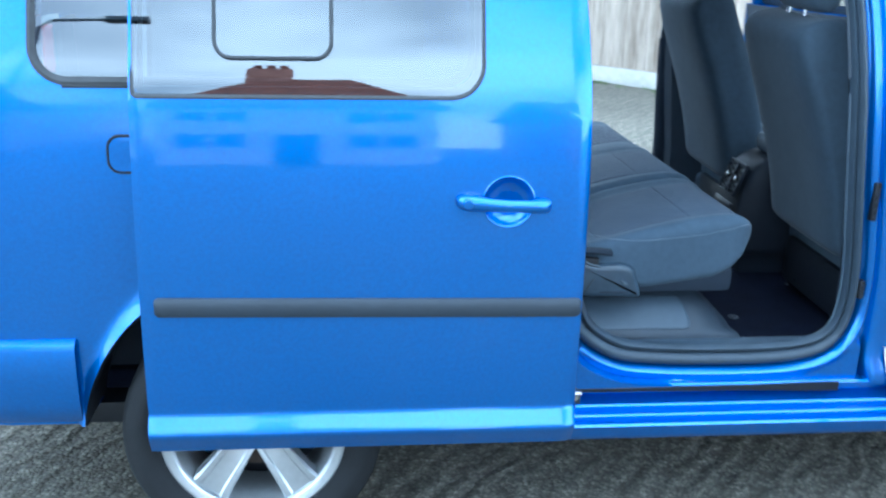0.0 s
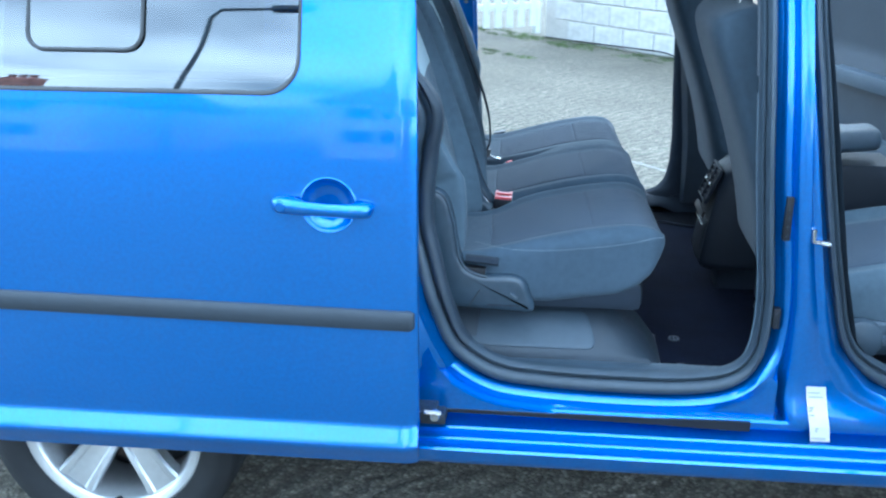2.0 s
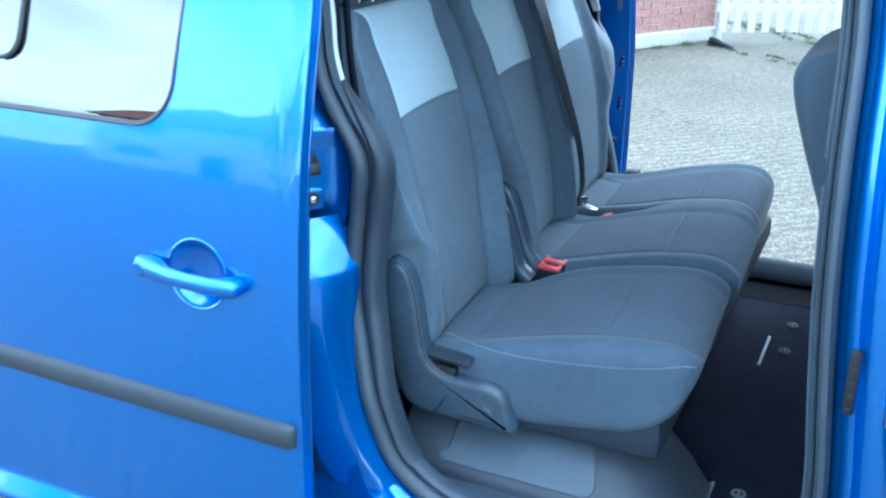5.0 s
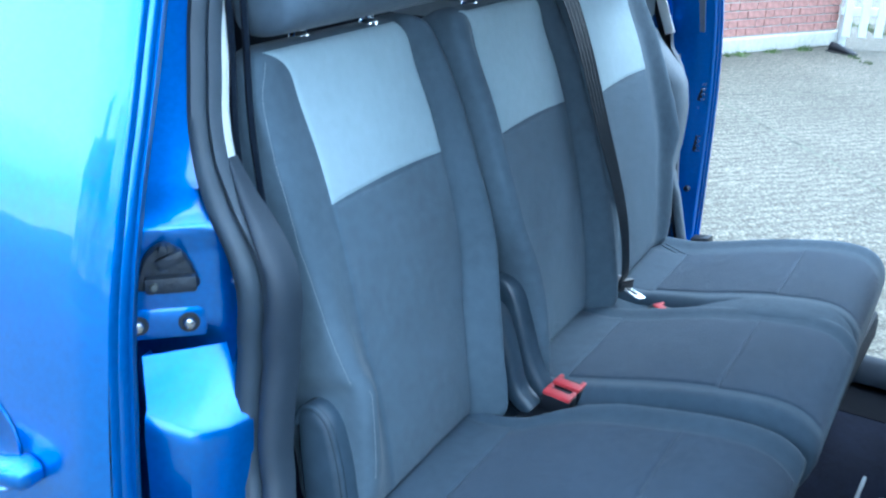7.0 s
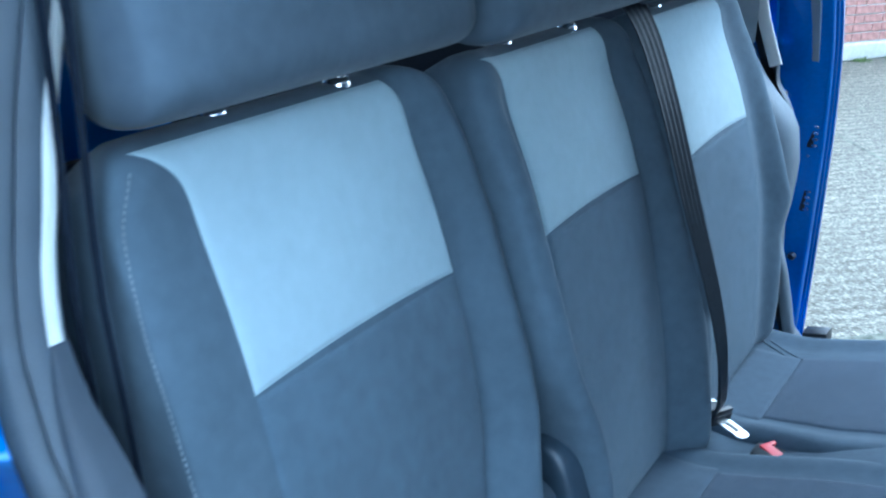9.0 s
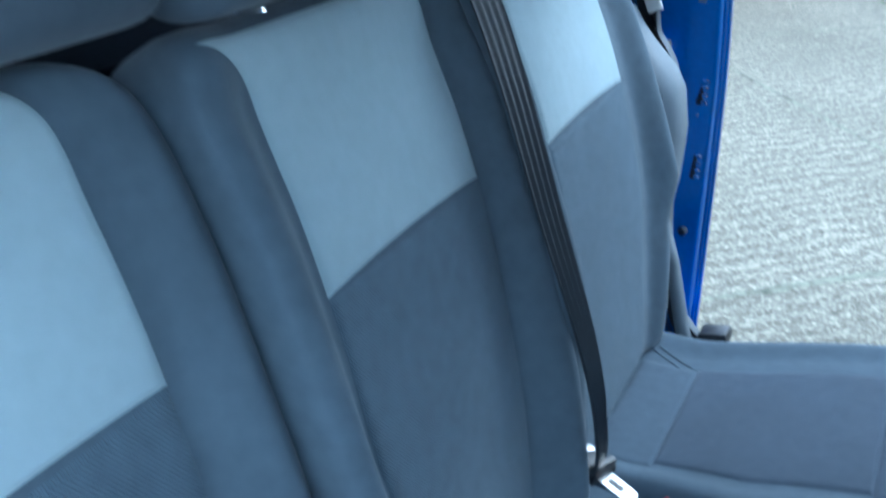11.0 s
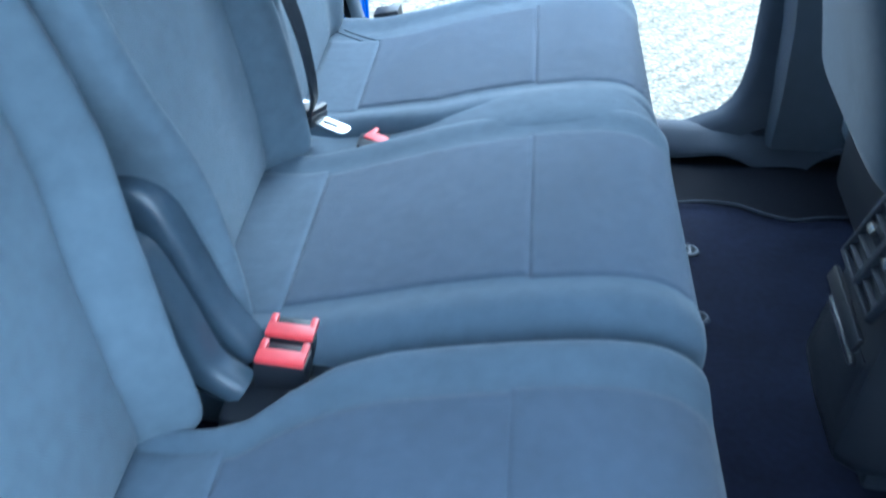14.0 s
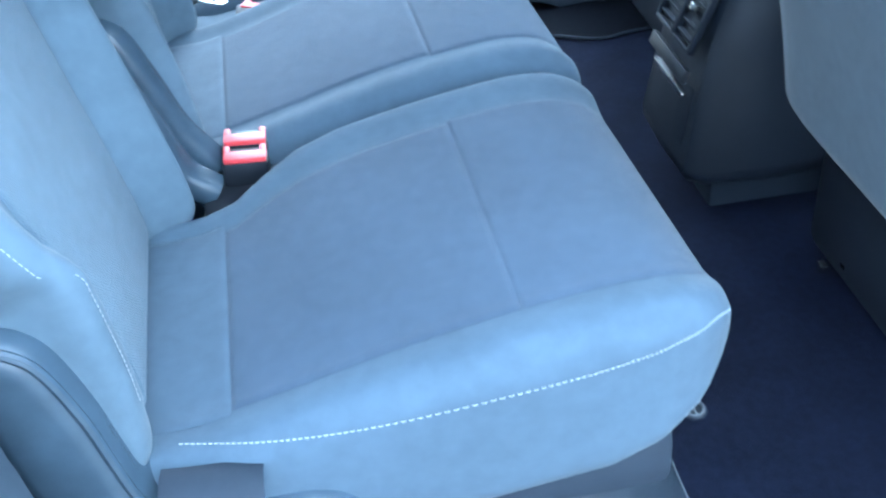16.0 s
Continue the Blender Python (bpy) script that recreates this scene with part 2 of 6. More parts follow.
def revolve(profile, centre, n=64, axis="y"):
    loops = []
    for k in range(n):
        a = k * math.tau / n
        lp = []
        for r, w in profile:
            if axis == "y":
                lp.append((centre[0] + r * math.cos(a), centre[1] + w, centre[2] + r * math.sin(a)))
            elif axis == "z":
                lp.append((centre[0] + r * math.cos(a), centre[1] + r * math.sin(a), centre[2] + w))
            else:
                lp.append((centre[0] + w, centre[1] + r * math.cos(a), centre[2] + r * math.sin(a)))
        loops.append(lp)
    loops.append(loops[0])
    bm = loft(loops, closed=False)
    bmesh.ops.remove_doubles(bm, verts=bm.verts, dist=1e-6)
    return bm


def rrect(x0, x1, z0, z1, r, n=8):
    """Rounded rectangle as (x, z) points; r: one radius, or four (lower left, lower right, upper right, upper left)."""
    rs = [r] * 4 if not hasattr(r, "__len__") else r
    out = []
    for (cx, cz, a0), q in zip(((x0, z0, 180), (x1, z0, 270), (x1, z1, 0), (x0, z1, 90)), rs):
        ox, oz = cx + (q if cx == x0 else -q), cz + (q if cz == z0 else -q)
        for k in range(n + 1):
            a = radians(a0 + 90 * k / n)
            out.append((ox + q * math.cos(a), oz + q * math.sin(a)))
    return out


def star(poly, c, angs):
    p = np.array(poly, float)
    q = np.roll(p, -1, axis=0)
    out = []
    for a in angs:
        d = np.array((math.cos(a), math.sin(a)))
        e = q - p
        den = d[0] * e[:, 1] - d[1] * e[:, 0]
        den = np.where(abs(den) < 1e-12, 1e-12, den)
        w = p - c
        t = (w[:, 0] * e[:, 1] - w[:, 1] * e[:, 0]) / den
        s = (w[:, 0] * d[1] - w[:, 1] * d[0]) / den
        ok = (t > 1e-9) & (s > -1e-6) & (s < 1 + 1e-6)
        out.append(c + d * t[ok].max())
    return np.array(out)


def ring_panel(outer, inner, yf, steps=6, centre=None, hem=0.012):
    """A panel between two outlines in (x, z), lying at y = yf(x, z), with turned-in edges."""
    c = np.array(centre if centre else np.mean(np.array(inner), axis=0))
    angs = sorted({round(math.atan2(z - c[1], x - c[0]), 5) for poly in (outer, inner) for x, z in poly} | {round(-math.pi + k * math.tau / 72, 5) for k in range(72)})
    o, i = star(outer, c, angs), star(inner, c, angs)
    loops = []
    if hem:
        loops.append([(x, yf(x, z) + hem, z) for x, z in o])
    for k in range(steps + 1):
        f = k / steps
        loops.append([(x, yf(x, z), z) for x, z in o + (i - o) * f])
    if hem:
        loops.append([(x, yf(x, z) + hem, z) for x, z in i])
    return loft(loops)


def pane_grid(outline, yf, rows=18, cols=14):
    """A sheet of glass inside an outline in (x, z), at y = yf(z)."""
    p = np.array(outline, float)
    q = np.roll(p, -1, axis=0)
    z0, z1 = p[:, 1].min() + 1e-4, p[:, 1].max() - 1e-4
    loops = []
    for z in z0 + (z1 - z0) * (0.5 - 0.5 * np.cos(np.linspace(0, math.pi, rows))):
        hits = [a[0] + (b[0] - a[0]) * (z - a[1]) / (b[1] - a[1]) for a, b in zip(p, q) if (a[1] - z) * (b[1] - z) <= 0 and abs(b[1] - a[1]) > 1e-9]
        loops.append([(x, yf(z), z) for x in np.linspace(min(hits), max(hits), cols)])
    return loft(loops, closed=False)


def offset(poly, d):
    """An outline in (x, z) moved outwards by d."""
    p = np.array(poly, float)
    t = np.roll(p, -1, axis=0) - np.roll(p, 1, axis=0)
    t /= np.maximum(np.linalg.norm(t, axis=1)[:, None], 1e-9)
    nrm = np.stack((t[:, 1], -t[:, 0]), axis=1)
    area = np.sum(p[:, 0] * np.roll(p[:, 1], -1) - np.roll(p[:, 0], -1) * p[:, 1])
    return p + nrm * d * (1 if area > 0 else -1)


MID = 0.335  # the van's middle line, y


def flip(bm, far):
    """Mirror to the far side of the van."""
    if far:
        for v in bm.verts:
            v.co.y = 2 * MID - v.co.y
    return bm


SLOPES = [(0.0, -0.10), (0.35, -0.06), (0.5, -0.025), (0.8, 0.015), (0.95, 0.055), (1.08, 0.115), (1.16, 0.22), (1.25, 0.33), (1.4, 0.36), (1.9, 0.42)]
_z = np.linspace(0.2, 1.9, 341)
_o = np.cumsum(np.interp(_z, [a for a, b in SLOPES], [b for a, b in SLOPES])) * (_z[1] - _z[0])
_o -= np.interp(0.75, _z, _o)


def lean(z):
    """How far the van's side leans inwards at a height."""
    return float(np.interp(z, _z, _o))

# ---- the van ----
van = thing("van", (0.3, MID, 0), "bright blue metallic people carrier with both sliding doors open", "van")
SKIN = -0.605
FAR_OPENING = [(0.143, 1.38), (0.152, 1.27), (0.172, 1.19), (0.190, 1.14), (0.222, 1.08), (0.232, 1.0), (0.232, 0.86), (0.244, 0.74), (0.275, 0.63), (0.340, 0.53), (0.44, 0.463), (0.56, 0.443), (0.75, 0.437), (0.92, 0.443), (1.02, 0.475), (1.066, 0.55), (1.075, 0.68), (1.06, 0.84), (1.045, 1.0), (1.035, 1.18), (1.027, 1.36), (1.0, 1.52), (0.93, 1.61), (0.80, 1.635), (0.35, 1.635), (0.18, 1.60), (0.13, 1.50)]
OPENING = [(0.138, 1.38), (0.158, 1.30), (0.172, 1.25), (0.195, 1.20), (0.225, 1.15), (0.253, 1.10), (0.258, 1.06), (0.247, 1.0), (0.238, 0.90), (0.240, 0.82), (0.262, 0.74), (0.298, 0.63), (0.345, 0.53), (0.44, 0.463), (0.56, 0.443), (0.75, 0.437), (0.92, 0.443), (1.02, 0.475), (1.066, 0.55), (1.075, 0.68), (1.06, 0.84), (1.045, 1.0), (1.035, 1.18), (1.027, 1.36), (1.0, 1.52), (0.93, 1.61), (0.80, 1.635), (0.35, 1.635), (0.17, 1.60), (0.126, 1.50)]
FRONT_OPENING = [(1.115, 1.30), (1.135, 1.12), (1.165, 0.92), (1.20, 0.74), (1.245, 0.57), (1.33, 0.48), (1.45, 0.44), (1.75, 0.43), (1.98, 0.47), (2.08, 0.60), (2.15, 0.85), (2.17, 1.05), (2.0, 1.30), (1.75, 1.52), (1.55, 1.60), (1.30, 1.62), (1.16, 1.57), (1.115, 1.45)]
JAMB = [(0.38, -0.535), (0.55, -0.535), (0.64, -0.520), (0.90, -0.490), (0.95, -0.450), (0.994, -0.436), (1.10, -0.438), (1.128, -0.444), (1.136, -0.443), (1.172, -0.414), (1.18, -0.410), (1.25, -0.386), (1.36, -0.345), (1.7, -0.21)]
JAMB_FAR = [(0.38, -0.550), (0.92, -0.556), (0.940, -0.552), (0.952, -0.545), (0.990, -0.494), (1.0, -0.49), (1.115, -0.488), (1.125, -0.484), (1.165, -0.468), (1.18, -0.464), (1.36, -0.406), (1.7, -0.27)]


def inset(x, z, far):
    """How much deeper the seal sits on the rear post of the near opening."""
    return 0.0 if far or x > 0.6 else table(z, [(0.66, 0.0), (0.80, 0.035), (0.98, 0.035), (1.08, 0.012), (1.16, 0.0)])


def seal(outline, parent, far, y0=-0.475):
    """The double-lipped rubber round a door opening, with the plastic edge inside it."""
    pts = curve(outline, 150, True)
    prof = [(0.004, 0.012), (0.003, -0.012), (-0.006, -0.026), (-0.018, -0.027), (-0.027, -0.018), (-0.030, -0.006), (-0.034, -0.012), (-0.042, -0.014), (-0.048, -0.006), (-0.050, 0.004), (-0.050, 0.014)]
    loops = []
    for d, w in prof:
        o = offset(pts, d)
        n0 = offset(pts, d * 0.62)
        mixed = [p + (q - p) * min(1, max(0, (c[1] - 1.08) / 0.12, min((c[0] - 0.85) / 0.15, (c[1] - 0.44) / 0.10))) for p, q, c in zip(o, n0, pts)]
        if far:
            thin = lambda p: 0.65 * max(0, min(1, (0.60 - p[0]) / 0.1)) * max(0, min(1, (p[1] - 0.58) / 0.08, (1.18 - p[1]) / 0.05))
            mixed = [p + (c - p) * max(thin(c), 0.7 * max(0, min(1, (0.52 - c[1]) / 0.05))) for p, c in zip(mixed, pts)]
        loops.append([(x, y0 + w + max(0, lean(z)) + inset(x, z, far), z) for x, z in mixed])
    return part("door_seal", flip(loft(loops), far), SEALMAT, parent, "grey rubber door seal", sharp=60)


def pillar_trims(outline, parent, far):
    """Plastic lining inside the opening: pale above the belt line, dark below."""
    pts = curve(outline, 150, True)
    for name, keep, material in (("upper_pillar_trim", lambda x, z: z > (1.16 if far else 1.192) and x < 0.6, TRIM_LIGHT), ("upper_front_trim", lambda x, z: z > 1.165 and x > 0.6, TRIM), ("rear_pillar_trim", lambda x, z: 0.5 < z < 1.205 and x < 0.6, TRIM), ("front_pillar_trim", lambda x, z: 0.5 < z < 1.165 and x > 0.6, TRIM_MID)):
        if far and name[0] == "r":
            continue
        k1 = 0.62 if name[0] in "uf" else 1.0
        a, b, c = offset(pts, -0.0495 * k1), offset(pts, -0.0495 * k1 - (0.005 if far or name[6] != "p" else 0.0035)), offset(pts, -0.015)
        k0 = next(k for k in range(len(pts)) if not keep(*pts[k]))
        run = [k % len(pts) for k in range(k0, k0 + len(pts)) if keep(*pts[k % len(pts)])]
        dy = [max(0, lean(pts[i][1])) + inset(pts[i][0], pts[i][1], far) for i in run]
        loops = [[(p[i][0], y + d, p[i][1]) for i, d in zip(run, dy)] for p, y in ((a, -0.470), (b, -0.467), (b, -0.462), (a, -0.458), (c, -0.456))]
        if name[0] == "r":
            inward = (offset(pts, -0.01) - pts) / 0.01
            wide = [table(pts[i][1], [(0.5, 0.003), (0.62, 0.006), (0.80, 0.014), (1.0, 0.018), (1.09, 0.018), (1.14, 0.013), (1.18, 0.005), (1.205, 0.001)]) for i in run]
            taper = [max(0, min(1, (1.205 - pts[i][1]) / 0.10)) for i in run]
            loops = []
            near = [1 - 0.38 * max(0, min(1, (pts[i][1] - 1.08) / 0.12)) for i in run]
            for f, y in ((0.0, -0.478), (0.06, -0.486), (0.18, -0.4915), (0.4, -0.494), (0.65, -0.492), (0.85, -0.485), (0.97, -0.474), (1.0, -0.456)):
                base = [0.031 + 0.018 * max(0, min(1, (pts[i][1] - 1.03) / 0.125)) for i in run]
                offs = [o * k + ((0.049 - o) * k + w) * f for o, k, w in zip(base, near, wide)]
                loops.append([(pts[i][0] + inward[i][0] * o, d + (y if y > -0.468 else -0.468 + (y + 0.468) * k), pts[i][1] + inward[i][1] * o) for i, o, d, k in zip(run, offs, dy, taper)])
        part(name, flip(loft(loops, closed=False), far), material, parent)


def side(far):
    # rear quarter below the window, with the wheel arch cut into it
    xs = sorted(set([round(v, 4) for v in np.linspace(-1.30, 0.16, 60)] + [round(-0.47 + 0.395 * math.cos(a), 4) for a in np.linspace(0, math.pi, 44)]))
    zn = 26
    loops = []
    for x in xs:
        u = (x + 0.47) / 0.395
        low = 0.365
        if abs(u) < 1:
            low = max(low, 0.30 + 0.445 * math.sqrt(1 - u * u))
        col = []
        for k in range(zn):
            z = low + (1.172 - low) * k / (zn - 1)
            flare = 0.018 * math.exp(-((z - low) / 0.03) ** 2) if abs(u) < 1.02 else 0
            tuck = 0.55 * max(0, -1.02 - x) ** 2 * 3
            col.append((x, SKIN + lean(z) - flare + tuck, z))
        loops.append(col)
    bm = loft(loops, closed=False)
    part("quarter_panel", flip(bm, far), BLUE, van, "blue rear quarter panel over the wheel arch")
    arch = []
    for a in np.linspace(0.16, math.pi - 0.16, 40):
        x, z = -0.47 + 0.395 * math.cos(a), 0.30 + 0.445 * math.sin(a)
        arch.append([(x, SKIN + lean(z) - 0.017, z), (x, SKIN + lean(z) - 0.005, z - 0.012), (x, SKIN + 0.03, z - 0.014), (x, SKIN + 0.32, z - 0.014)])
    part("wheel_arch_liner", flip(loft(arch, closed=False), far), BLACK, van, "black plastic wheel arch liner")
    # window surround
    frame_out = [(-1.30, 1.172), (0.16, 1.172), (0.16, 1.74), (-1.05, 1.74), (-1.22, 1.55)]
    hole = rrect(-0.915, 0.05, 1.178, 1.60, 0.075)
    part("window_surround", flip(ring_panel(frame_out, hole, lambda x, z: SKIN + lean(z) + 0.55 * 3 * max(0, -1.02 - x) ** 2, 4), far), BLUE, van)
    pane = offset(hole, 0.006)
    bm = pane_grid(pane, lambda z: SKIN + lean(z) + 0.006)
    qw = part("quarter_window", flip(bm, far), GLASS_SIDE, van, "tinted rear side window")
    qw.visible_shadow = False
    part("window_rubber", flip(loft([[(x, SKIN + lean(z) - 0.002, z) for x, z in offset(hole, 0.008)], [(x, SKIN + lean(z) - 0.004, z) for x, z in offset(hole, 0.0)], [(x, SKIN + lean(z) + 0.004, z) for x, z in offset(hole, -0.010)]]), far), RUBBER, qw)
    # jamb round the sliding door's opening
    opening = FAR_OPENING if far else OPENING
    pts = curve(opening, 150, True)
    outer = [(-0.06, 0.395), (1.10, 0.395), (1.10, 1.73), (-0.06, 1.73)]
    c = np.array((0.65, 0.95))
    angs = sorted({round(math.atan2(z - c[1], x - c[0]), 4) for x, z in list(outer) + list(pts)} | {round(math.atan2(z - c[1], -0.06 - c[0]) % math.tau - (math.tau if math.atan2(z - c[1], -0.06 - c[0]) < 0 else 0), 4) for z in np.linspace(0.6, 1.5, 70 if far else 190)})
    base = star([tuple(p) for p in pts], c, angs)
    out = star(outer, c, angs)
    loops = []

    def jy(x, z):
        u = max(0, min(1, (z - 0.985) / 0.03, (1.21 - z) / 0.075))
        if x > 0.6:
            return -0.490 + max(0, lean(z))
        if not far:
            f = max(0.0, min(1.0, (z - 1.130) / 0.045))
            u = max(0, min(1, (z - 0.975) / 0.04))
            pivot = table(z, [(1.15, 0.215), (1.25, 0.180), (1.40, 0.140)])
            return table(z, JAMB) - (1.05 - 0.12 * f * f * (3 - 2 * f)) * max(0.0, min(0.12, pivot - x)) * u * u * (3 - 2 * u)
        return table(z, JAMB_FAR) - 0.38 * max(0.0, min(0.12, 0.215 - x)) * u * u * (3 - 2 * u)
    tight = np.array([[0.0 if far else max(0, min(1, (0.6 - x) / 0.1)) * max(0, min(1, (z - 0.5) / 0.12))] for x, z in base])

    def rim(d):
        wide, close = (star([tuple(p) for p in offset(pts, k * d)], c, angs) for k in (1.0, 0.25))
        return wide + (close - wide) * tight
    for d, w in ((0.0, -0.462), (0.010, -0.468), (0.016, -0.482), (0.024, -0.494), (0.034, -0.499)):
        o = rim(d)
        low = lambda x, z: 0.0 if far or x > 0.6 else max(0.0, -0.464 - w) * max(0, min(1, (z - 0.50) / 0.12))
        foot = table(d, [(0.0, -0.462), (0.010, -0.514), (0.016, -0.519), (0.024, -0.517), (0.034, -0.512)])
        down = lambda z: max(0.0, min(1.0, (0.56 - z) / 0.07))
        loops.append([(x, (w + low(x, z)) * (1 - down(z)) + foot * down(z) + max(0, lean(z)) + inset(x, z, far), z) for x, z in o])
    edge = rim(0.044)
    for k in range(25):
        f = (k / 24) ** 1.3
        g = edge + (out - edge) * f
        loops.append([(x, jy(x, z) if x < 0.6 or z > 0.5 else -0.510, z) for x, z in g])
    part("door_jamb", flip(loft(loops), far), BLUE, van, "painted door jamb with stepped ledges", sharp=48)
    seal(opening, van, far)
    pillar_trims(opening, van, far)
    seal(FRONT_OPENING, van, far, -0.44)
    # sill with its steps
    prof = [(-0.46, 0.40), (-0.522, 0.402), (-0.526, 0.396), (-0.526, 0.386), (-0.50, 0.384), (-0.50, 0.366), (-0.53, 0.362), (-0.551, 0.360), (-0.556, 0.356), (-0.553, 0.345), (-0.571, 0.342), (-0.576, 0.338), (-0.573, 0.328), (-0.592, 0.325), (-0.597, 0.320), (-0.586, 0.287), (-0.580, 0.278), (-0.50, 0.270), (-0.2, 0.268)]
    fine = []
    for p, q in zip(prof, prof[1:]):
        fine += [p, (0.82 * p[0] + 0.18 * q[0], 0.82 * p[1] + 0.18 * q[1]), (0.18 * p[0] + 0.82 * q[0], 0.18 * p[1] + 0.82 * q[1])]
    loops = [[(x, y, z) for y, z in fine] for x in (-0.085, 0.2, 0.6, 1.0, 1.4, 1.80)]
    part("sill", flip(loft(loops, closed=False), far), BLUE, van, "blue stepped sill under the doors", sharp=50)
    # B pillar
    right = [(0.40, 1.10), (0.44, 1.09), (0.55, 1.095), (0.68, 1.093), (0.84, 1.078), (1.0, 1.064), (1.18, 1.053), (1.36, 1.045), (1.52, 1.02), (1.73, 0.98)]
    front = [(0.40, 1.62), (0.43, 1.50), (0.44, 1.43), (0.48, 1.325), (0.57, 1.242), (0.74, 1.200), (0.92, 1.168), (1.12, 1.135), (1.30, 1.110), (1.5, 1.10), (1.73, 1.10)]
    loops = []
    for z in [0.395, 0.405, 0.42, 0.43, 0.45, 0.48, 0.52, 0.57, 0.62, 0.68] + [round(v, 3) for v in np.linspace(0.74, 1.73, 22)]:
        a, b = table(z, right), table(z, front)
        d = max(0, lean(z))
        low = 0.022 * max(0, min(1, (0.47 - z) / 0.06))
        w = b - a
        sec = ((a - 0.012, -0.470, 0), (a, -0.482, 0), (a + 0.016, -0.486, 0), (a + 0.022, -0.493, 0.4), (a + 0.026, -0.503, 0.8), (a + 0.032, -0.511, 1), (a + 0.042, -0.5145, 1), (a + 0.054, -0.515, 1), (a + w * 0.56, -0.511, 1), (a + w * 0.60, -0.506, 1), (a + w * 0.63, -0.5065, 1), (a + w * 0.68, -0.510, 1),
               (a + w * 0.76, -0.509, 1), (b - 0.024, -0.501, 1), (b - 0.017, -0.487, 0.6), (b - 0.012, -0.468, 0.2), (b, -0.452, 0), (b + 0.012, -0.42, 0))
        loops.append([(x, y + d - low * k, z) for x, y, k in sec])
    pillar = part("b_pillar", flip(loft(loops, closed=False), far), BLUE, van, "blue pillar between the door openings", sharp=50)
    inner = [[(a[0], -0.43 + max(0, lean(a[2])), a[2]) for a in (lp[0], lp[-1])] for lp in loops]
    part("b_pillar_trim", flip(loft([[(p[0][0] - 0.03, p[0][1] - 0.01, p[0][2]), (p[0][0] - 0.01, p[0][1] + 0.03, p[0][2]), (p[1][0] + 0.01, p[1][1] + 0.03, p[1][2]), (p[1][0] + 0.03, p[1][1] - 0.01, p[1][2])] for p in inner if p[0][2] > 0.43], closed=False), far), TRIM, van)
    part("striker", flip(tube([(1.137, -0.498, 0.862), (1.137, -0.516, 0.862), (1.138, -0.518, 0.838), (1.170, -0.518, 0.832), (1.172, -0.490, 0.832)], 0.0055, 8), far), STEEL, pillar, "bright steel door striker")
    # raised step of the jamb under the latch plate, with a sloping top
    if not far:
        plan = [((0.224, -0.432, 0.982), (0.207, -0.450, 0.979), (0.1825, -0.4865, 0.9785), (0.158, -0.523, 0.978), (0.148, -0.500, 0.975)),
                ((0.264, -0.452, 0.902), (0.255, -0.480, 0.899), (0.227, -0.520, 0.902), (0.187, -0.547, 0.927), (0.170, -0.510, 0.922)),
                ((0.266, -0.452, 0.894), (0.258, -0.482, 0.891), (0.230, -0.524, 0.893), (0.188, -0.552, 0.919), (0.172, -0.512, 0.914)),
                ((0.266, -0.452, 0.880), (0.259, -0.483, 0.878), (0.231, -0.526, 0.880), (0.189, -0.555, 0.900), (0.172, -0.514, 0.900))]
        for z, dx in ((0.800, 0.0), (0.720, 0.014), (0.620, 0.048), (0.560, 0.074)):
            plan.append(((0.264 + dx, -0.454, z), (0.258 + dx, -0.486, z), (0.236 + dx, -0.532, z), (0.190 + 0.6 * dx, -0.556, z), (0.172 + 0.5 * dx, -0.516, z)))
        plan.append(((0.372, -0.470, 0.500), (0.364, -0.498, 0.500), (0.342, -0.528, 0.500), (0.260, -0.538, 0.500), (0.200, -0.530, 0.500)))
        part("jamb_step", loft(plan, closed=False), BLUE, van, "raised blue step of the door jamb", sharp=24)
    # rail slot as a black slab, its dark inside put into the colour; roller arm
    rail = [(0.20, -0.531, 0.390, 0.004), (0.5, -0.531, 0.390, 0.005), (0.8, -0.531, 0.390, 0.008), (1.0, -0.531, 0.390, 0.014), (1.045, -0.531, 0.390, 0.014)]
    loops = [[(x, y - 0.002, z - h), (x, y + 0.010, z - h * 0.8), (x, y + 0.012, z + h * 0.6), (x, y - 0.002, z + h * 0.8)] for x, y, z, h in rail]
    part("rail_slot_slab", flip(loft(loops, cap=(True, True)), far), BLACK, van, "black slab for the dark slot of the lower door guide rail")
    part("rail_edge", flip(tube([(x, y - 0.004, z + h * 0.8 + 0.002) for x, y, z, h in rail[:3]], [0.0022, 0.0018, 0.0008], 6), far), GREASE, van)
    # latch, bolted plate and bump stop on the rear jamb
    slant = Matrix.Translation((0.178, -0.512, 0) if far else (0.158, -0.486, -0.016)) @ Matrix.Rotation(radians(21 if far else 48), 4, "Z")
    proud = slant @ Matrix.Translation((0.008, -0.012 if not far else 0.0, 0.016 if not far else 0.0))
    shape = [(-0.042, 1.060), (0.040, 1.060), (0.041, 1.076), (0.030, 1.098), (0.010, 1.114), (-0.010, 1.116), (-0.030, 1.102), (-0.041, 1.080)]
    lt = loft([[(a, y, b) for a, b in curve(shape, 40, True)] for y in (0.010, -0.006)] + [[(a * 0.9, -0.010, 1.09 + (b - 1.09) * 0.9) for a, b in curve(shape, 40, True)]], cap=(False, True))
    merge(lt, box(-0.034, 0.042, -0.020, -0.004, 1.058, 1.080, 0.007))
    merge(lt, moved(box(-0.020, 0.022, -0.016, -0.004, -0.008, 0.008, 0.005), Matrix.Translation((0.004, 0, 1.098)) @ Matrix.Rotation(radians(-18), 4, "Y")))
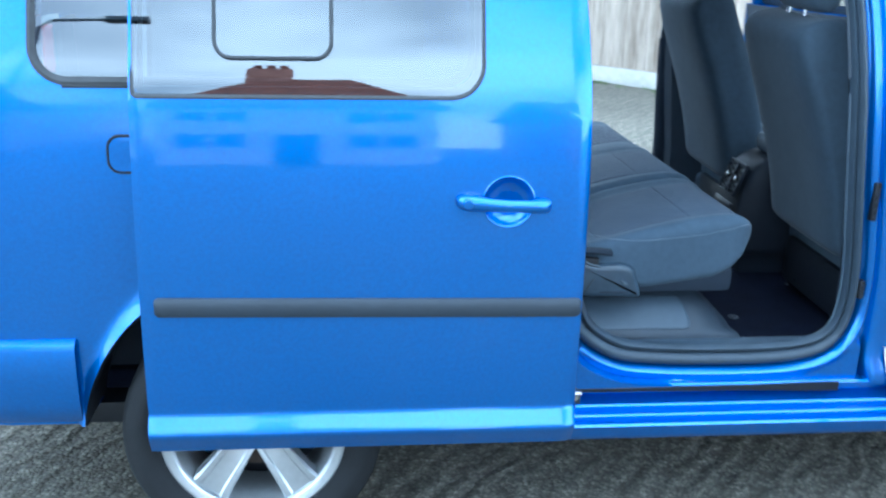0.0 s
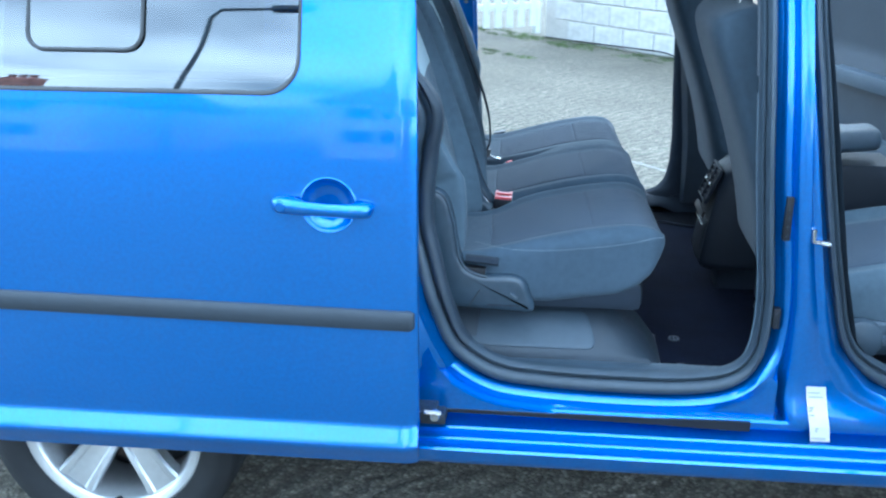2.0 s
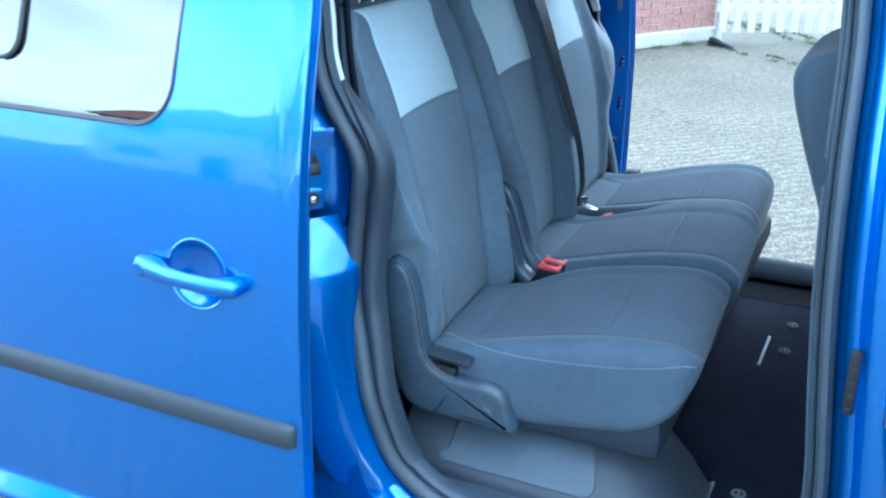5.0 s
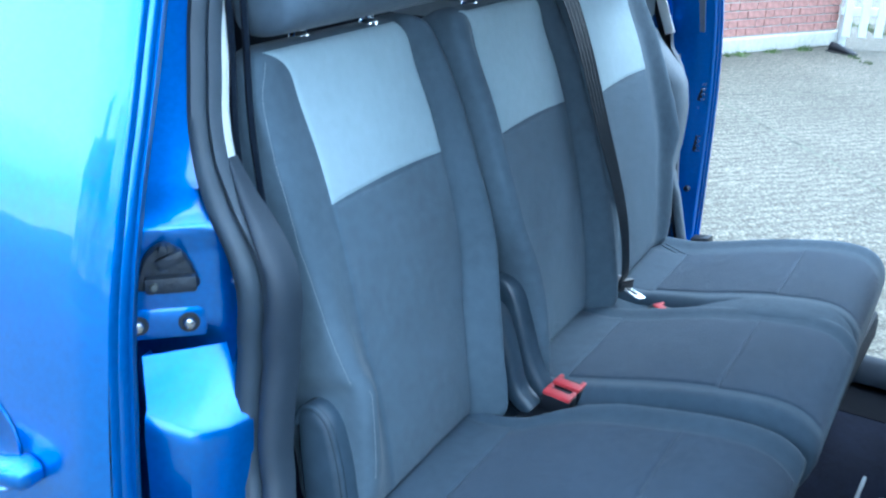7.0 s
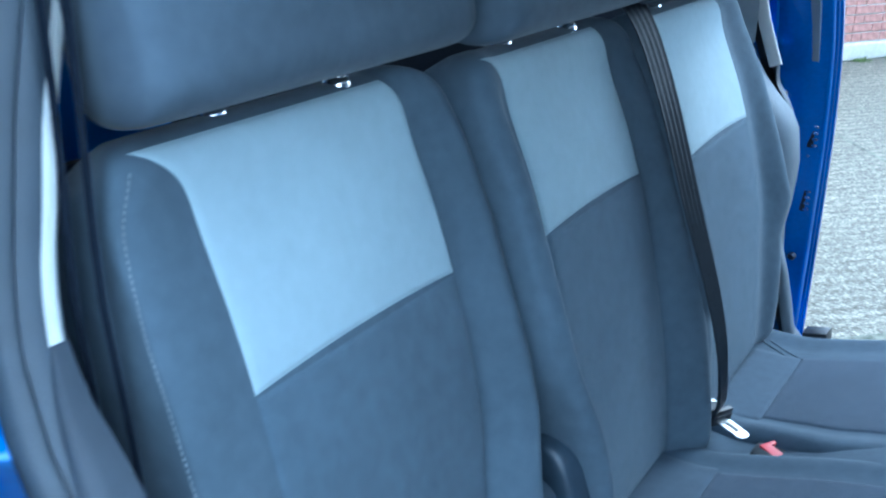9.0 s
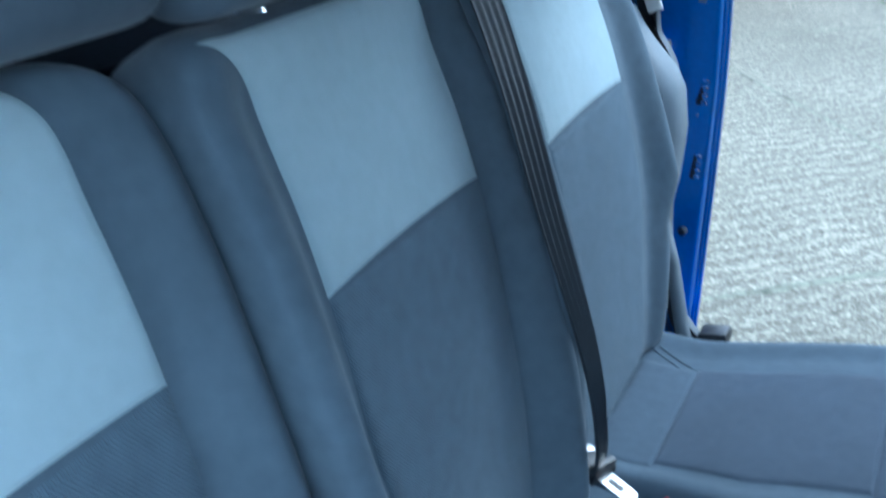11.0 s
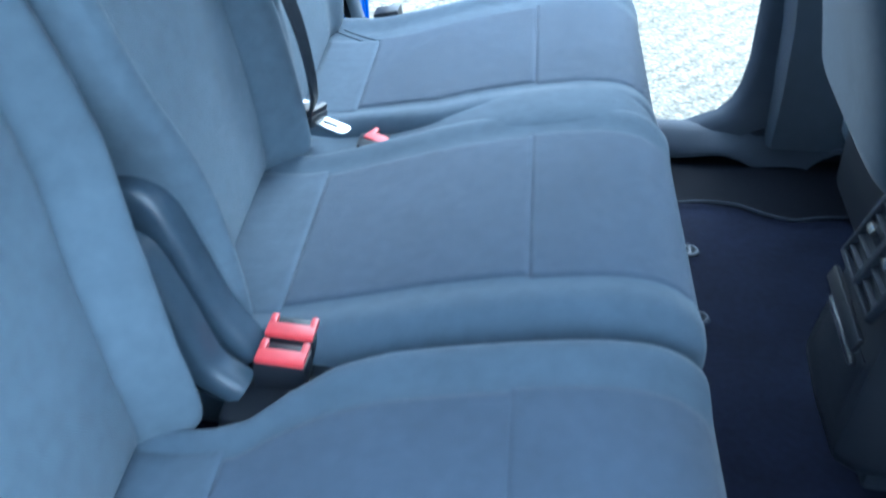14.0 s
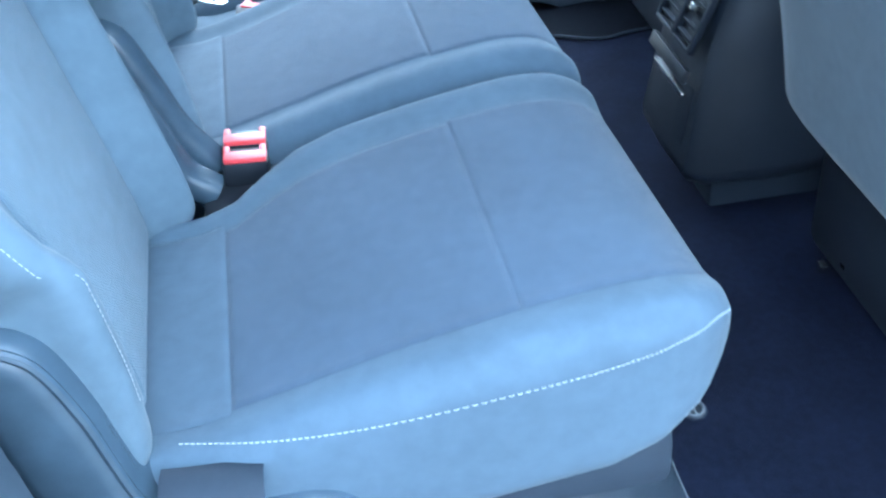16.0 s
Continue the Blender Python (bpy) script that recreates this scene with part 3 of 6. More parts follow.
    merge(lt, revolve([(0.0, -0.017), (0.006, -0.016), (0.008, -0.008)], (-0.004, 0, 1.112), 12))
    latch = part("latch_guide", flip(moved(lt, proud @ Matrix.Diagonal((0.80, 1, 1, 1))), far), GREASE, van, "greasy black latch guide", sharp=24)
    part("latch_screw", flip(moved(revolve([(0, -0.024), (0.004, -0.0235), (0.006, -0.018)], (-0.016, 0, 1.069), 14), proud), far), LATCH, latch)
    plate = part("jamb_plate", flip(moved(box(-0.058, 0.052, -0.010, 0.008, 1.006, 1.048, 0.008), slant), far), BLUE, van)
    for bx in (-0.030, 0.030):
        bolt = part("bolt", flip(moved(revolve([(0.0, -0.0175), (0.0035, -0.0175), (0.0065, -0.0165), (0.0078, -0.0135), (0.0085, -0.011), (0.0085, -0.006)], (bx, 0, 1.027), 16), slant), far), STEEL, plate)
        part("bolt_recess", flip(moved(revolve([(0.0, -0.0108), (0.0125, -0.0108), (0.0135, -0.0095)], (bx, 0, 1.027), 20), slant), far), GREASE, bolt)
    for bz in (0.70, 0.83):
        part("bump_stop", flip(box(0.10, 0.125, -0.566, -0.545, bz, bz + 0.03, 0.004), far), BLACK, van)
    for bz in (0.62, 0.83):
        catch = part("jamb_connector", flip(box(1.076, 1.092, -0.500, -0.480, bz, bz + 0.10 if bz > 0.7 else bz + 0.05, 0.004), far), BLACK, van)
        for k in range(4):
            part("connector_pin", flip(revolve([(0, -0.003), (0.0035, -0.003), (0.0035, 0.0)], (1.084, -0.5005, bz + 0.012 + 0.02 * k if bz > 0.7 else bz + 0.008 + 0.01 * k), 8), far), GREASE, catch)


for far in (False, True):
    side(far)

# rail at waist height on the near quarter: the door's middle guide
flap = part("fuel_flap", loft([[(x, SKIN + lean(z) - 0.003, z) for x, z in rrect(-0.757, -0.60, 0.985, 1.06, 0.025)], [(-0.68 + 0.2 * (x + 0.68), SKIN + lean(1.02) - 0.003, 1.02 + 0.2 * (z - 1.02)) for x, z in rrect(-0.757, -0.60, 0.985, 1.06, 0.025)]], cap=(False, True)), BLUE, van, "rounded fuel filler flap")
part("flap_gap", tube([(x, SKIN + lean(z) - 0.001, z) for x, z in rrect(-0.760, -0.597, 0.982, 1.063, 0.027)], 0.0032, 6, True), BLACK, flap)
part("window_line", tube([(x, SKIN + lean(1.17) - 0.001, 1.168) for x in np.linspace(-0.85, 0.1, 30)], 0.004, 6), RUBBER, van)

# rear bumper, wrapping round the corner
loops = []
for x in list(np.linspace(-0.865, -1.05, 10)) + list(np.linspace(-1.09, -1.34, 12)):
    tuck = 1.65 * max(0, -1.02 - x) ** 2
    loops.append([(x, SKIN + y + tuck, z) for y, z in ((0.02, 0.592), (0.0, 0.588), (-0.016, 0.580), (-0.022, 0.565), (-0.022, 0.50), (-0.018, 0.43), (-0.004, 0.38), (0.03, 0.352), (0.2, 0.34))])
b0 = loft(loops, closed=False)
b1 = flip(loft(loops, closed=False), True)
bm = merge(b0, b1)
merge(bm, box(-1.40, -1.30, -0.45, 1.05, 0.34, 0.59, 0.04, 4))
part("rear_bumper", bm, BLUE, van, "blue rear bumper with a rounded top edge")
# tailgate, roof, bonnet, front end, glazing
def shell(name, rows, material, label=""):
    """rows of (x, z, half width, crown): sheets across the van."""
    loops = [[(x - cr * 0.0, MID + hw * u, z + cr * (1 - u * u)) for u in np.linspace(-1, 1, 17)] for x, z, hw, cr in rows]
    return part(name, loft(loops, closed=False), material, van, label)


shell("roof", [(1.35, 1.715, 0.655, 0.06), (1.0, 1.735, 0.665, 0.075), (0.3, 1.74, 0.665, 0.08), (-0.6, 1.73, 0.66, 0.075), (-1.15, 1.70, 0.65, 0.06), (-1.22, 1.66, 0.645, 0.05)], BLUE, "blue pressed steel roof")
shell("headlining", [(1.35, 1.69, 0.62, 0.03), (0.3, 1.70, 0.62, 0.04), (-1.15, 1.67, 0.6, 0.03)], LINER, "pale grey headlining")
for far in (False, True):
    loops = [[(x, -0.365 + MID - MID + dy, z) for dy, z in ((0.0, 1.70), (-0.005, 1.73), (0.02, 1.76), (0.08, 1.765))] for x in np.linspace(-1.2, 1.35, 8)]
    part("roof_edge", flip(loft(loops, closed=False), far), BLUE, van)
shell("tailgate", [(-1.32, 0.56, 0.62, 0), (-1.335, 0.9, 0.62, 0), (-1.31, 1.17, 0.60, 0), (-1.30, 1.18, 0.60, 0)], BLUE, "blue tailgate")
rw = shell("rear_window", [(-1.30, 1.18, 0.56, 0), (-1.26, 1.45, 0.52, 0), (-1.22, 1.64, 0.5, 0)], GLASS_SIDE, "heated rear window")
rw.visible_shadow = False
for s in (-1, 1):
    part("rear_pillar", loft([[(-1.30, MID + s * 0.55, 1.17), (-1.30, MID + s * 0.645, 1.17), (-1.20, MID + s * 0.86, 1.17)], [(-1.22, MID + s * 0.49, 1.66), (-1.22, MID + s * 0.63, 1.66), (-1.05, MID + s * 0.67, 1.74)]], closed=False), BLUE, van)
    part("rear_corner_trim", box(-1.27, -1.235, min(MID + s * 0.56, MID + s * 0.80), max(MID + s * 0.56, MID + s * 0.80), 0.45, 1.16, 0.012), TRIM_DARK, van, "dark plastic lining of the rear corner")
    part("tail_lamp", box(-1.37, -1.28, MID + s * 0.80 - 0.05, MID + s * 0.80 + 0.05, 0.72, 1.12, 0.03, 3), AMBER, van, "red tail lamp cluster")
ws = shell("windscreen", [(2.12, 1.10, 0.70, 0.02), (1.75, 1.42, 0.66, 0.04), (1.38, 1.70, 0.62, 0.05)], GLASS_CLEAR, "clear laminated windscreen")
ws.visible_shadow = False
shell("bonnet", [(2.10, 1.08, 0.70, 0.04), (2.45, 1.02, 0.74, 0.05), (2.80, 0.90, 0.70, 0.05), (2.98, 0.74, 0.62, 0.03)], BLUE, "blue bonnet")
shell("front_bumper", [(2.98, 0.74, 0.70, 0.0), (3.06, 0.62, 0.74, 0.0), (3.08, 0.45, 0.76, 0), (3.02, 0.26, 0.72, 0)], BLUE, "blue front bumper")
for far in (False, True):
    loops = []
    for x in np.linspace(1.95, 3.02, 40):
        u = (x - 2.20) / 0.39
        low = 0.33 if abs(u) >= 1 else max(0.33, 0.30 + 0.42 * math.sqrt(1 - u * u))
        top = float(np.interp(x, [1.95, 2.1, 2.5, 2.8, 3.02], [1.10, 1.09, 1.02, 0.92, 0.74]))
        inn = 0.0 if x < 2.55 else 0.55 * (x - 2.55) ** 2
        loops.append([(x, SKIN + inn + (0.05 if k == 12 else 0), low + (top - low) * k / 12) for k in range(13)])
    part("front_wing", flip(loft(loops, closed=False), far), BLUE, van, "blue front wing")
    part("headlamp", flip(box(2.82, 3.0, -0.46, -0.20, 0.68, 0.86, 0.04, 3), far), GLASS_CLEAR, van, "clear headlamp unit")
    part("windscreen_pillar", flip(tube([(2.16, -0.42, 1.07), (1.76, -0.375, 1.42), (1.38, -0.34, 1.70), (1.0, -0.34, 1.72)], 0.04, 8), far), BLUE, van)
part("underbody", box(-1.25, 2.9, -0.42, 1.02, 0.27, 0.33, 0.01), BLACK, van, "black underbody")
part("floor_carpet", box(-1.2, 2.0, -0.40, 1.0, 0.36, 0.412, 0.006), CARPET, van, "dark carpet on the van floor")


# wheels
def wheel(far, cx):
    c = (cx, -0.50, 0.318)
    hub = part("wheel", flip(revolve([(0.0, -0.058), (0.03, -0.058), (0.05, -0.05), (0.062, -0.045), (0.066, -0.03)], c, 40), far), ALLOY, van, "silver five-spoke alloy wheel")
    part("tyre", flip(revolve([(0.205, 0.10), (0.228, 0.115), (0.27, 0.122), (0.30, 0.115), (0.315, 0.095), (0.318, 0.06), (0.3185, 0.03), (0.312, 0.026), (0.3185, 0.02), (0.3185, -0.02), (0.312, -0.026), (0.3185, -0.03), (0.318, -0.06), (0.313, -0.085), (0.300, -0.103), (0.283, -0.109), (0.279, -0.112), (0.262, -0.112), (0.240, -0.104), (0.226, -0.092), (0.222, -0.086)], c, 72), far), TYRE, hub, "black road tyre")
    part("rim", flip(revolve([(0.215, 0.09), (0.19, 0.06), (0.186, -0.03), (0.190, -0.055), (0.196, -0.074), (0.199, -0.084), (0.205, -0.089), (0.222, -0.094), (0.226, -0.092), (0.2275, -0.084)], c, 72), far), ALLOY, hub)
    part("brake_disc", flip(revolve([(0.0, 0.01), (0.135, 0.01), (0.135, 0.03), (0.0, 0.03)], c, 40), far), mat("brown_iron", (0.10, 0.075, 0.06), 0.6, 0.6, 60, 0.3), hub)
    part("wheel_back", flip(revolve([(0.0, 0.075), (0.2, 0.075)], c, 30), far), BLACK, hub)
    for k in range(5):
        a = radians(-90 + 36 + 72 * k)
        rows = []
        for r, w, y in ((0.040, 0.034, -0.050), (0.075, 0.038, -0.060), (0.12, 0.042, -0.070), (0.165, 0.047, -0.078), (0.195, 0.053, -0.082), (0.214, 0.062, -0.082)):
            row = []
            for du, dy in ((-1.06, 0.034), (-1, 0.006), (-0.88, 0.0), (-0.6, 0.0015), (-0.5, 0.006), (0.0, 0.008), (0.5, 0.006), (0.6, 0.0015), (0.88, 0.0), (1, 0.006), (1.06, 0.034)):
                v = w * du
                row.append((c[0] + r * math.cos(a) - v * math.sin(a), c[1] + y + dy, c[2] + r * math.sin(a) + v * math.cos(a)))
            rows.append(row)
        bm = loft(rows, closed=False)
        part("spoke", flip(bm, far), ALLOY, hub, sharp=30)
        b = radians(-90 + 72 * k)
        part("wheel_bolt", flip(revolve([(0.0, -0.060), (0.008, -0.060), (0.011, -0.052), (0.013, -0.050), (0.0131, -0.046)], (c[0] + 0.054 * math.cos(b + radians(36)), c[1], c[2] + 0.054 * math.sin(b + radians(36))), 14), far), BLACK, hub)
    part("valve", flip(tube([(c[0] - 0.0, c[1] - 0.082, c[2] - 0.195), (c[0] - 0.0, c[1] - 0.105, c[2] - 0.186)], 0.006, 8), far), BLACK, hub)


for far in (False, True):
    for cx in (-0.47, 2.20):
        wheel(far, cx)


# sliding doors, both run back along the van's sides
DOOR = -0.712


def dskin(x, z):
    w = lean(z)
    w += table(z, [(0.33, 0.004), (0.352, -0.004), (0.388, -0.022), (0.396, -0.023), (0.403, -0.020), (0.438, 0.0), (0.45, 0.001), (0.47, 0.0)])
    w += 0.010 * max(0, (x - 0.262) / 0.035) ** 2 + 0.004 * max(0, (-0.665 - x) / 0.03) ** 2
    return DOOR + w


def slid(bm, far):
    """The far door stands a little further back than the near one."""
    return moved(flip(bm, True), Matrix.Translation((-0.036, 0, 0))) if far else bm


def sliding_door(far):
    win = rrect(-0.682, 0.058, 1.166, 1.60, (0.012, 0.07, 0.08, 0.012))
    belt = 1.12
    bm = bmesh.new()
    xs = np.array(sorted(set(np.round(np.concatenate((np.linspace(-0.692, -0.66, 4), np.linspace(-0.63, 0.037, 28), np.linspace(0.037, 0.197, 7), np.linspace(0.197, 0.25, 4), np.linspace(0.262, 0.2985, 7))), 4))))
    zs = np.concatenate((np.linspace(0.345, 0.385, 5), np.linspace(0.389, 0.404, 6), np.linspace(0.41, 0.45, 8), np.linspace(0.47, 0.862, 22), np.linspace(0.88, 1.022, 8), np.linspace(1.04, belt, 6)))
    rows = []
    for z in zs:
        x0, x1 = table(z, [(0.3, -0.694), (1.1, -0.690)]), table(z, [(0.345, 0.296), (0.40, 0.298), (1.0, 0.300), (1.2, 0.296)])
        rows.append([(x, dskin(x, z), z) for x in [min(max(x, x0), x1) for x in xs]])
    rows = [[(x, y + 0.012, z) for x, y, z in rows[0]]] + rows
    loft(rows, closed=False, bm=bm)
    hub = [f for f in bm.faces if 0.038 < f.calc_center_median().x < 0.196 and 0.863 < f.calc_center_median().z < 1.021]
    bmesh.ops.delete(bm, geom=hub, context="FACES")
    sq = [(x, 0.862) for x in np.linspace(0.037, 0.197, 7)] + [(0.197, z) for z in np.linspace(0.88, 1.022, 8)] + [(x, 1.022) for x in np.linspace(0.197, 0.037, 7)][1:] + [(0.037, z) for z in np.linspace(1.022, 0.88, 8)][1:]
    merge(bm, ring_panel(sq, [(0.117 + 0.0585 * math.cos(a), 0.942 + 0.0585 * math.sin(a)) for a in np.linspace(0, math.tau, 48, endpoint=False)], dskin, 4, (0.117, 0.942), 0.0))
    ends = table(belt, [(0.3, -0.694), (1.1, -0.690)]), table(belt, [(1.0, 0.300), (1.2, 0.296)])
    up = [(min(max(float(x), ends[0]), ends[1]), belt) for x in xs] + [(0.296, 1.2), (0.290, 1.32), (0.280, 1.44), (0.255, 1.60), (0.20, 1.70), (-0.66, 1.70), (-0.685, 1.6)]
    merge(bm, ring_panel(up, win, dskin, 10, hem=0.0))
    bmesh.ops.remove_doubles(bm, verts=bm.verts, dist=0.0004)
    door = part("sliding_door", slid(bm, far), BLUE, van, "blue sliding door run fully open")
    # stepped leading edge and inner skin
    rows = []
    for z in np.linspace(0.36, 1.62, 40):
        x1 = table(z, [(0.345, 0.296), (0.40, 0.298), (1.0, 0.300), (1.2, 0.296), (1.32, 0.290), (1.44, 0.280), (1.6, 0.255)])
        y = dskin(x1, z)
        rows.append([(x1 + a, y + b, z) for a, b in ((0, 0), (0.0015, 0.003), (0.0012, 0.011), (-0.004, 0.0125), (-0.0055, 0.016), (-0.003, 0.0185), (-0.003, 0.028), (-0.008, 0.0295), (-0.0095, 0.034), (-0.007, 0.036), (-0.009, 0.044), (-0.016, 0.048), (-0.040, 0.054), (-0.050, 0.060), (-0.10, 0.064), (-0.12, 0.072))])
    part("leading_edge", slid(loft(rows, closed=False), far), BLUE, door, sharp=50)
    rows = []
    for z in np.linspace(0.40, 1.15, 16):
        bul = 0.03 * math.sin(math.pi * min(1, max(0, (z - 0.40) / 0.75)))
        rows.append([(x, DOOR + lean(z) + (0.07 if e else 0.082 + bul), z) for x, e in ((-0.66, 1), (-0.64, 0), (-0.3, 0), (0.15, 0), (0.18, 1))])
    part("door_lining", slid(loft(rows, closed=False), far), TRIM, door, "dark plastic door lining")
    part("inner_skin", slid(loft([[(x, DOOR + lean(z) + 0.066, z) for x in np.linspace(-0.685, 0.2, 6)] for z in np.linspace(0.36, 1.165, 12)], closed=False), far), BLUE, door)
    edge = [(0.150, 1.155), (0.240, 1.155), (0.236, 1.32), (0.228, 1.44), (0.200, 1.60), (0.16, 1.665), (-0.65, 1.665), (-0.676, 1.6), (-0.680, 1.155), (-0.3, 1.155)]
    edge = [(x + (0.026 if far and x > 0.16 else 0.0), z) for x, z in edge]
    part("window_trim", slid(ring_panel(edge, offset(win, -0.012), lambda x, z: DOOR + lean(z) + 0.066, 3, hem=-0.02), far), PILLAR, door, "pale grey lining round the window")
    # glazing
    pane = offset(win, 0.004)
    w = part("door_window", slid(pane_grid(pane, lambda z: DOOR + lean(z) + 0.003), far), GLASS_SIDE, door, "tinted sliding door window")
    w.visible_shadow = False
    part("window_rubber", slid(loft([[(x, dskin(x, z) - 0.0025, z) for x, z in offset(win, 0.004)], [(x, dskin(x, z) - 0.0035, z) for x, z in offset(win, 0.001)], [(x, dskin(x, z) - 0.001, z) for x, z in offset(win, -0.002)], [(x, dskin(x, z) + 0.006, z) for x, z in offset(win, -0.006)]]), far), RUBBER, door)
    pop = rrect(-0.512, -0.268, 1.245, 1.58, 0.035)
    part("pop_out_pane", slid(pane_grid(pop, lambda z: DOOR + lean(z) - 0.003 - 0.03 * (z - 1.41) * (1.58 - z)), far), GLASS_SIDE, w).visible_shadow = False
    part("pane_gasket", slid(tube([(x, DOOR + lean(z) - 0.003, z) for x, z in pop], 0.0042, 8, True), far), RUBBER, w)
    # black rubbing strip
    rows = []
    for x in np.concatenate(([-0.662, -0.661, -0.658, -0.652], np.linspace(-0.64, 0.28, 12), [0.288, 0.2925, 0.294])):
        e = min(1, math.sqrt(max(0, min(x + 0.662, 0.2945 - x)) / 0.010))
        zc = 0.694 + 0.012 * (x + 0.66) / 0.95 * -1 + 0.012
        h = 0.0235 * (0.55 + 0.45 * e)
        y = dskin(0.1, zc)
        rows.append([(x, y + 0.002, zc - h), (x, y - 0.006 * e, zc - h * 0.92), (x, y - 0.010 * e, zc - h * 0.6), (x, y - 0.012 * e, zc + h * 0.1), (x, y - 0.010 * e, zc + h * 0.62), (x, y - 0.006 * e, zc + h * 0.92), (x, y + 0.002, zc + h)])
    part("rubbing_strip", slid(loft(rows, cap=(True, True)), far), STRIP, door, "dark grey plastic rubbing strip")
    # handle in its round dish
    hz = 0.942
    dish = []
    for r, dp in ((0.060, -0.0012), (0.0575, -0.0024), (0.055, -0.0010), (0.052, 0.004), (0.044, 0.016), (0.030, 0.024), (0.012, 0.027), (0.001, 0.0275)):
        dish.append([(0.117 + r * math.cos(a), dskin(0.1, hz + r * math.sin(a)) + dp, hz + r * math.sin(a)) for a in np.linspace(0, math.tau, 48, endpoint=False)])
    part("handle_dish", slid(loft(dish), far), BLUE, door)
    hy = dskin(0.1, hz)
    rows = []
    for x, h, dpt in ((0.000, 0.004, 0.010), (0.003, 0.010, 0.018), (0.010, 0.0145, 0.024), (0.025, 0.0165, 0.030), (0.045, 0.0160, 0.034), (0.08, 0.0150, 0.040), (0.12, 0.0145, 0.042), (0.16, 0.0145, 0.041), (0.19, 0.0145, 0.036), (0.203, 0.0135, 0.031), (0.209, 0.010, 0.024), (0.211, 0.004, 0.014)):
        zc = hz + 0.004 - 0.008 * x / 0.211
        back = hy - 0.002 if x < 0.05 or x > 0.185 else hy - dpt + 0.016
        rows.append([(x, back, zc - h * 0.9), (x, hy - dpt * 0.75, zc - h), (x, hy - dpt * 0.97, zc - h * 0.6), (x, hy - dpt, zc), (x, hy - dpt * 0.97, zc + h * 0.6), (x, hy - dpt * 0.75, zc + h), (x, back, zc + h * 0.9)])
    hd = part("door_handle", slid(loft(rows, cap=(True, True)), far), BLUE, door, "blue bar door handle", sharp=70)
    part("key_cap", slid(revolve([(0.0, -0.004), (0.010, -0.003), (0.0125, 0.0), (0.0128, 0.006)], (0.024, hy - 0.0300, hz + 0.003), 20), far), BLUE, hd)
    # latches on the leading edge, roller arm below
    for lz, lh in ((1.00, 0.055), (0.86, 0.045), (0.735, 0.03)):
        x1 = 0.260
        y = DOOR + lean(lz) + 0.050
        hw = 0.019 if lh > 0.04 else 0.013
        plate = rrect(x1 - hw, x1 + hw, lz - lh, lz + lh, hw * 0.8)
        plate = [(x + 0.10 * (lz - z), z) for x, z in plate]
        lt = part("door_latch", slid(loft([[(x, y - 0.012, z) for x, z in plate], [(x, y + 0.004, z) for x, z in plate], [(x1 + (x - x1) * 0.9, y + 0.0065, lz + (z - lz) * 0.95) for x, z in plate]], cap=(False, True)), far), LATCH, door, "oily grey latch plate")
        if lh > 0.04:
            part("latch_block", slid(box(x1 - 0.002, x1 + 0.014, y + 0.003, y + 0.014, lz - 0.026, lz + 0.024, 0.004), far), GREASE, lt, "oily black latch block")
            for k in range(4):
                part("latch_pin", slid(box(x1 + 0.010, x1 + 0.021, y + 0.006, y + 0.015, lz - 0.023 + 0.013 * k, lz - 0.017 + 0.013 * k, 0.002), far), STEEL, lt)
        else:
            part("latch_knob", slid(revolve([(0.0, 0.024), (0.006, 0.023), (0.009, 0.016), (0.009, 0.0)], (x1 + 0.003, y + 0.003, lz - 0.004), 14), far), GREASE, lt)
        for q in (-0.8, 0.8):
            part("latch_screw", slid(revolve([(0.0, 0.006), (0.004, 0.005), (0.005, 0.0)], (x1 - 0.1 * q * lh, y + 0.006, lz + q * lh), 10), far), STEEL, lt)
    arm = part("roller_arm", slid(merge(box(0.262, 0.325, -0.60, -0.535, 0.402, 0.418, 0.004), box(0.285, 0.345, -0.578, -0.53, 0.375, 0.402, 0.006)), far), GREASE, door, "black roller arm in the guide rail")
    part("roller", slid(merge(revolve([(0.0, -0.012), (0.010, -0.012), (0.012, -0.008), (0.012, 0.008), (0.0, 0.012)], (0.322, -0.592, 0.408), 16, "y"), tube([(0.298, -0.602, 0.420), (0.338, -0.602, 0.418)], 0.0065, 8)), far), STEEL, arm)


for far in (False, True):
    sliding_door(far)

# label on the pillar: a white sticker with printing too small to read
rows = []
STICK = ((0.364, 1.180, -0.5405), (0.400, 1.175, -0.5395), (0.420, 1.171, -0.5355), (0.440, 1.168, -0.529), (0.470, 1.164, -0.5195), (0.492, 1.161, -0.5185))
for z, x0, y in STICK:
    rows.append([(x0, y, z), (x0 + 0.044, y + 0.001, z)])
stick = part("paper_sticker", loft(rows, closed=False), LABEL, van, "white printed information sticker", smooth=False)
for dz, w0, w1 in ((0.010, 0.004, 0.030), (0.020, 0.004, 0.036), (0.044, 0.003, 0.013), (0.050, 0.003, 0.010), (0.060, 0.003, 0.013), (0.090, 0.012, 0.019), (0.096, 0.012, 0.017), (0.115, 0.004, 0.034)):
    z = 0.488 - dz
    x0, y = table(z, [(a, b) for a, b, c in STICK]), table(z, [(a, c) for a, b, c in STICK])
    part("print_bar", box(x0 + w0, x0 + w1, y - 0.0025, y - 0.0012, z - 0.002, z + 0.002, 0), INK, stick, smooth=False)


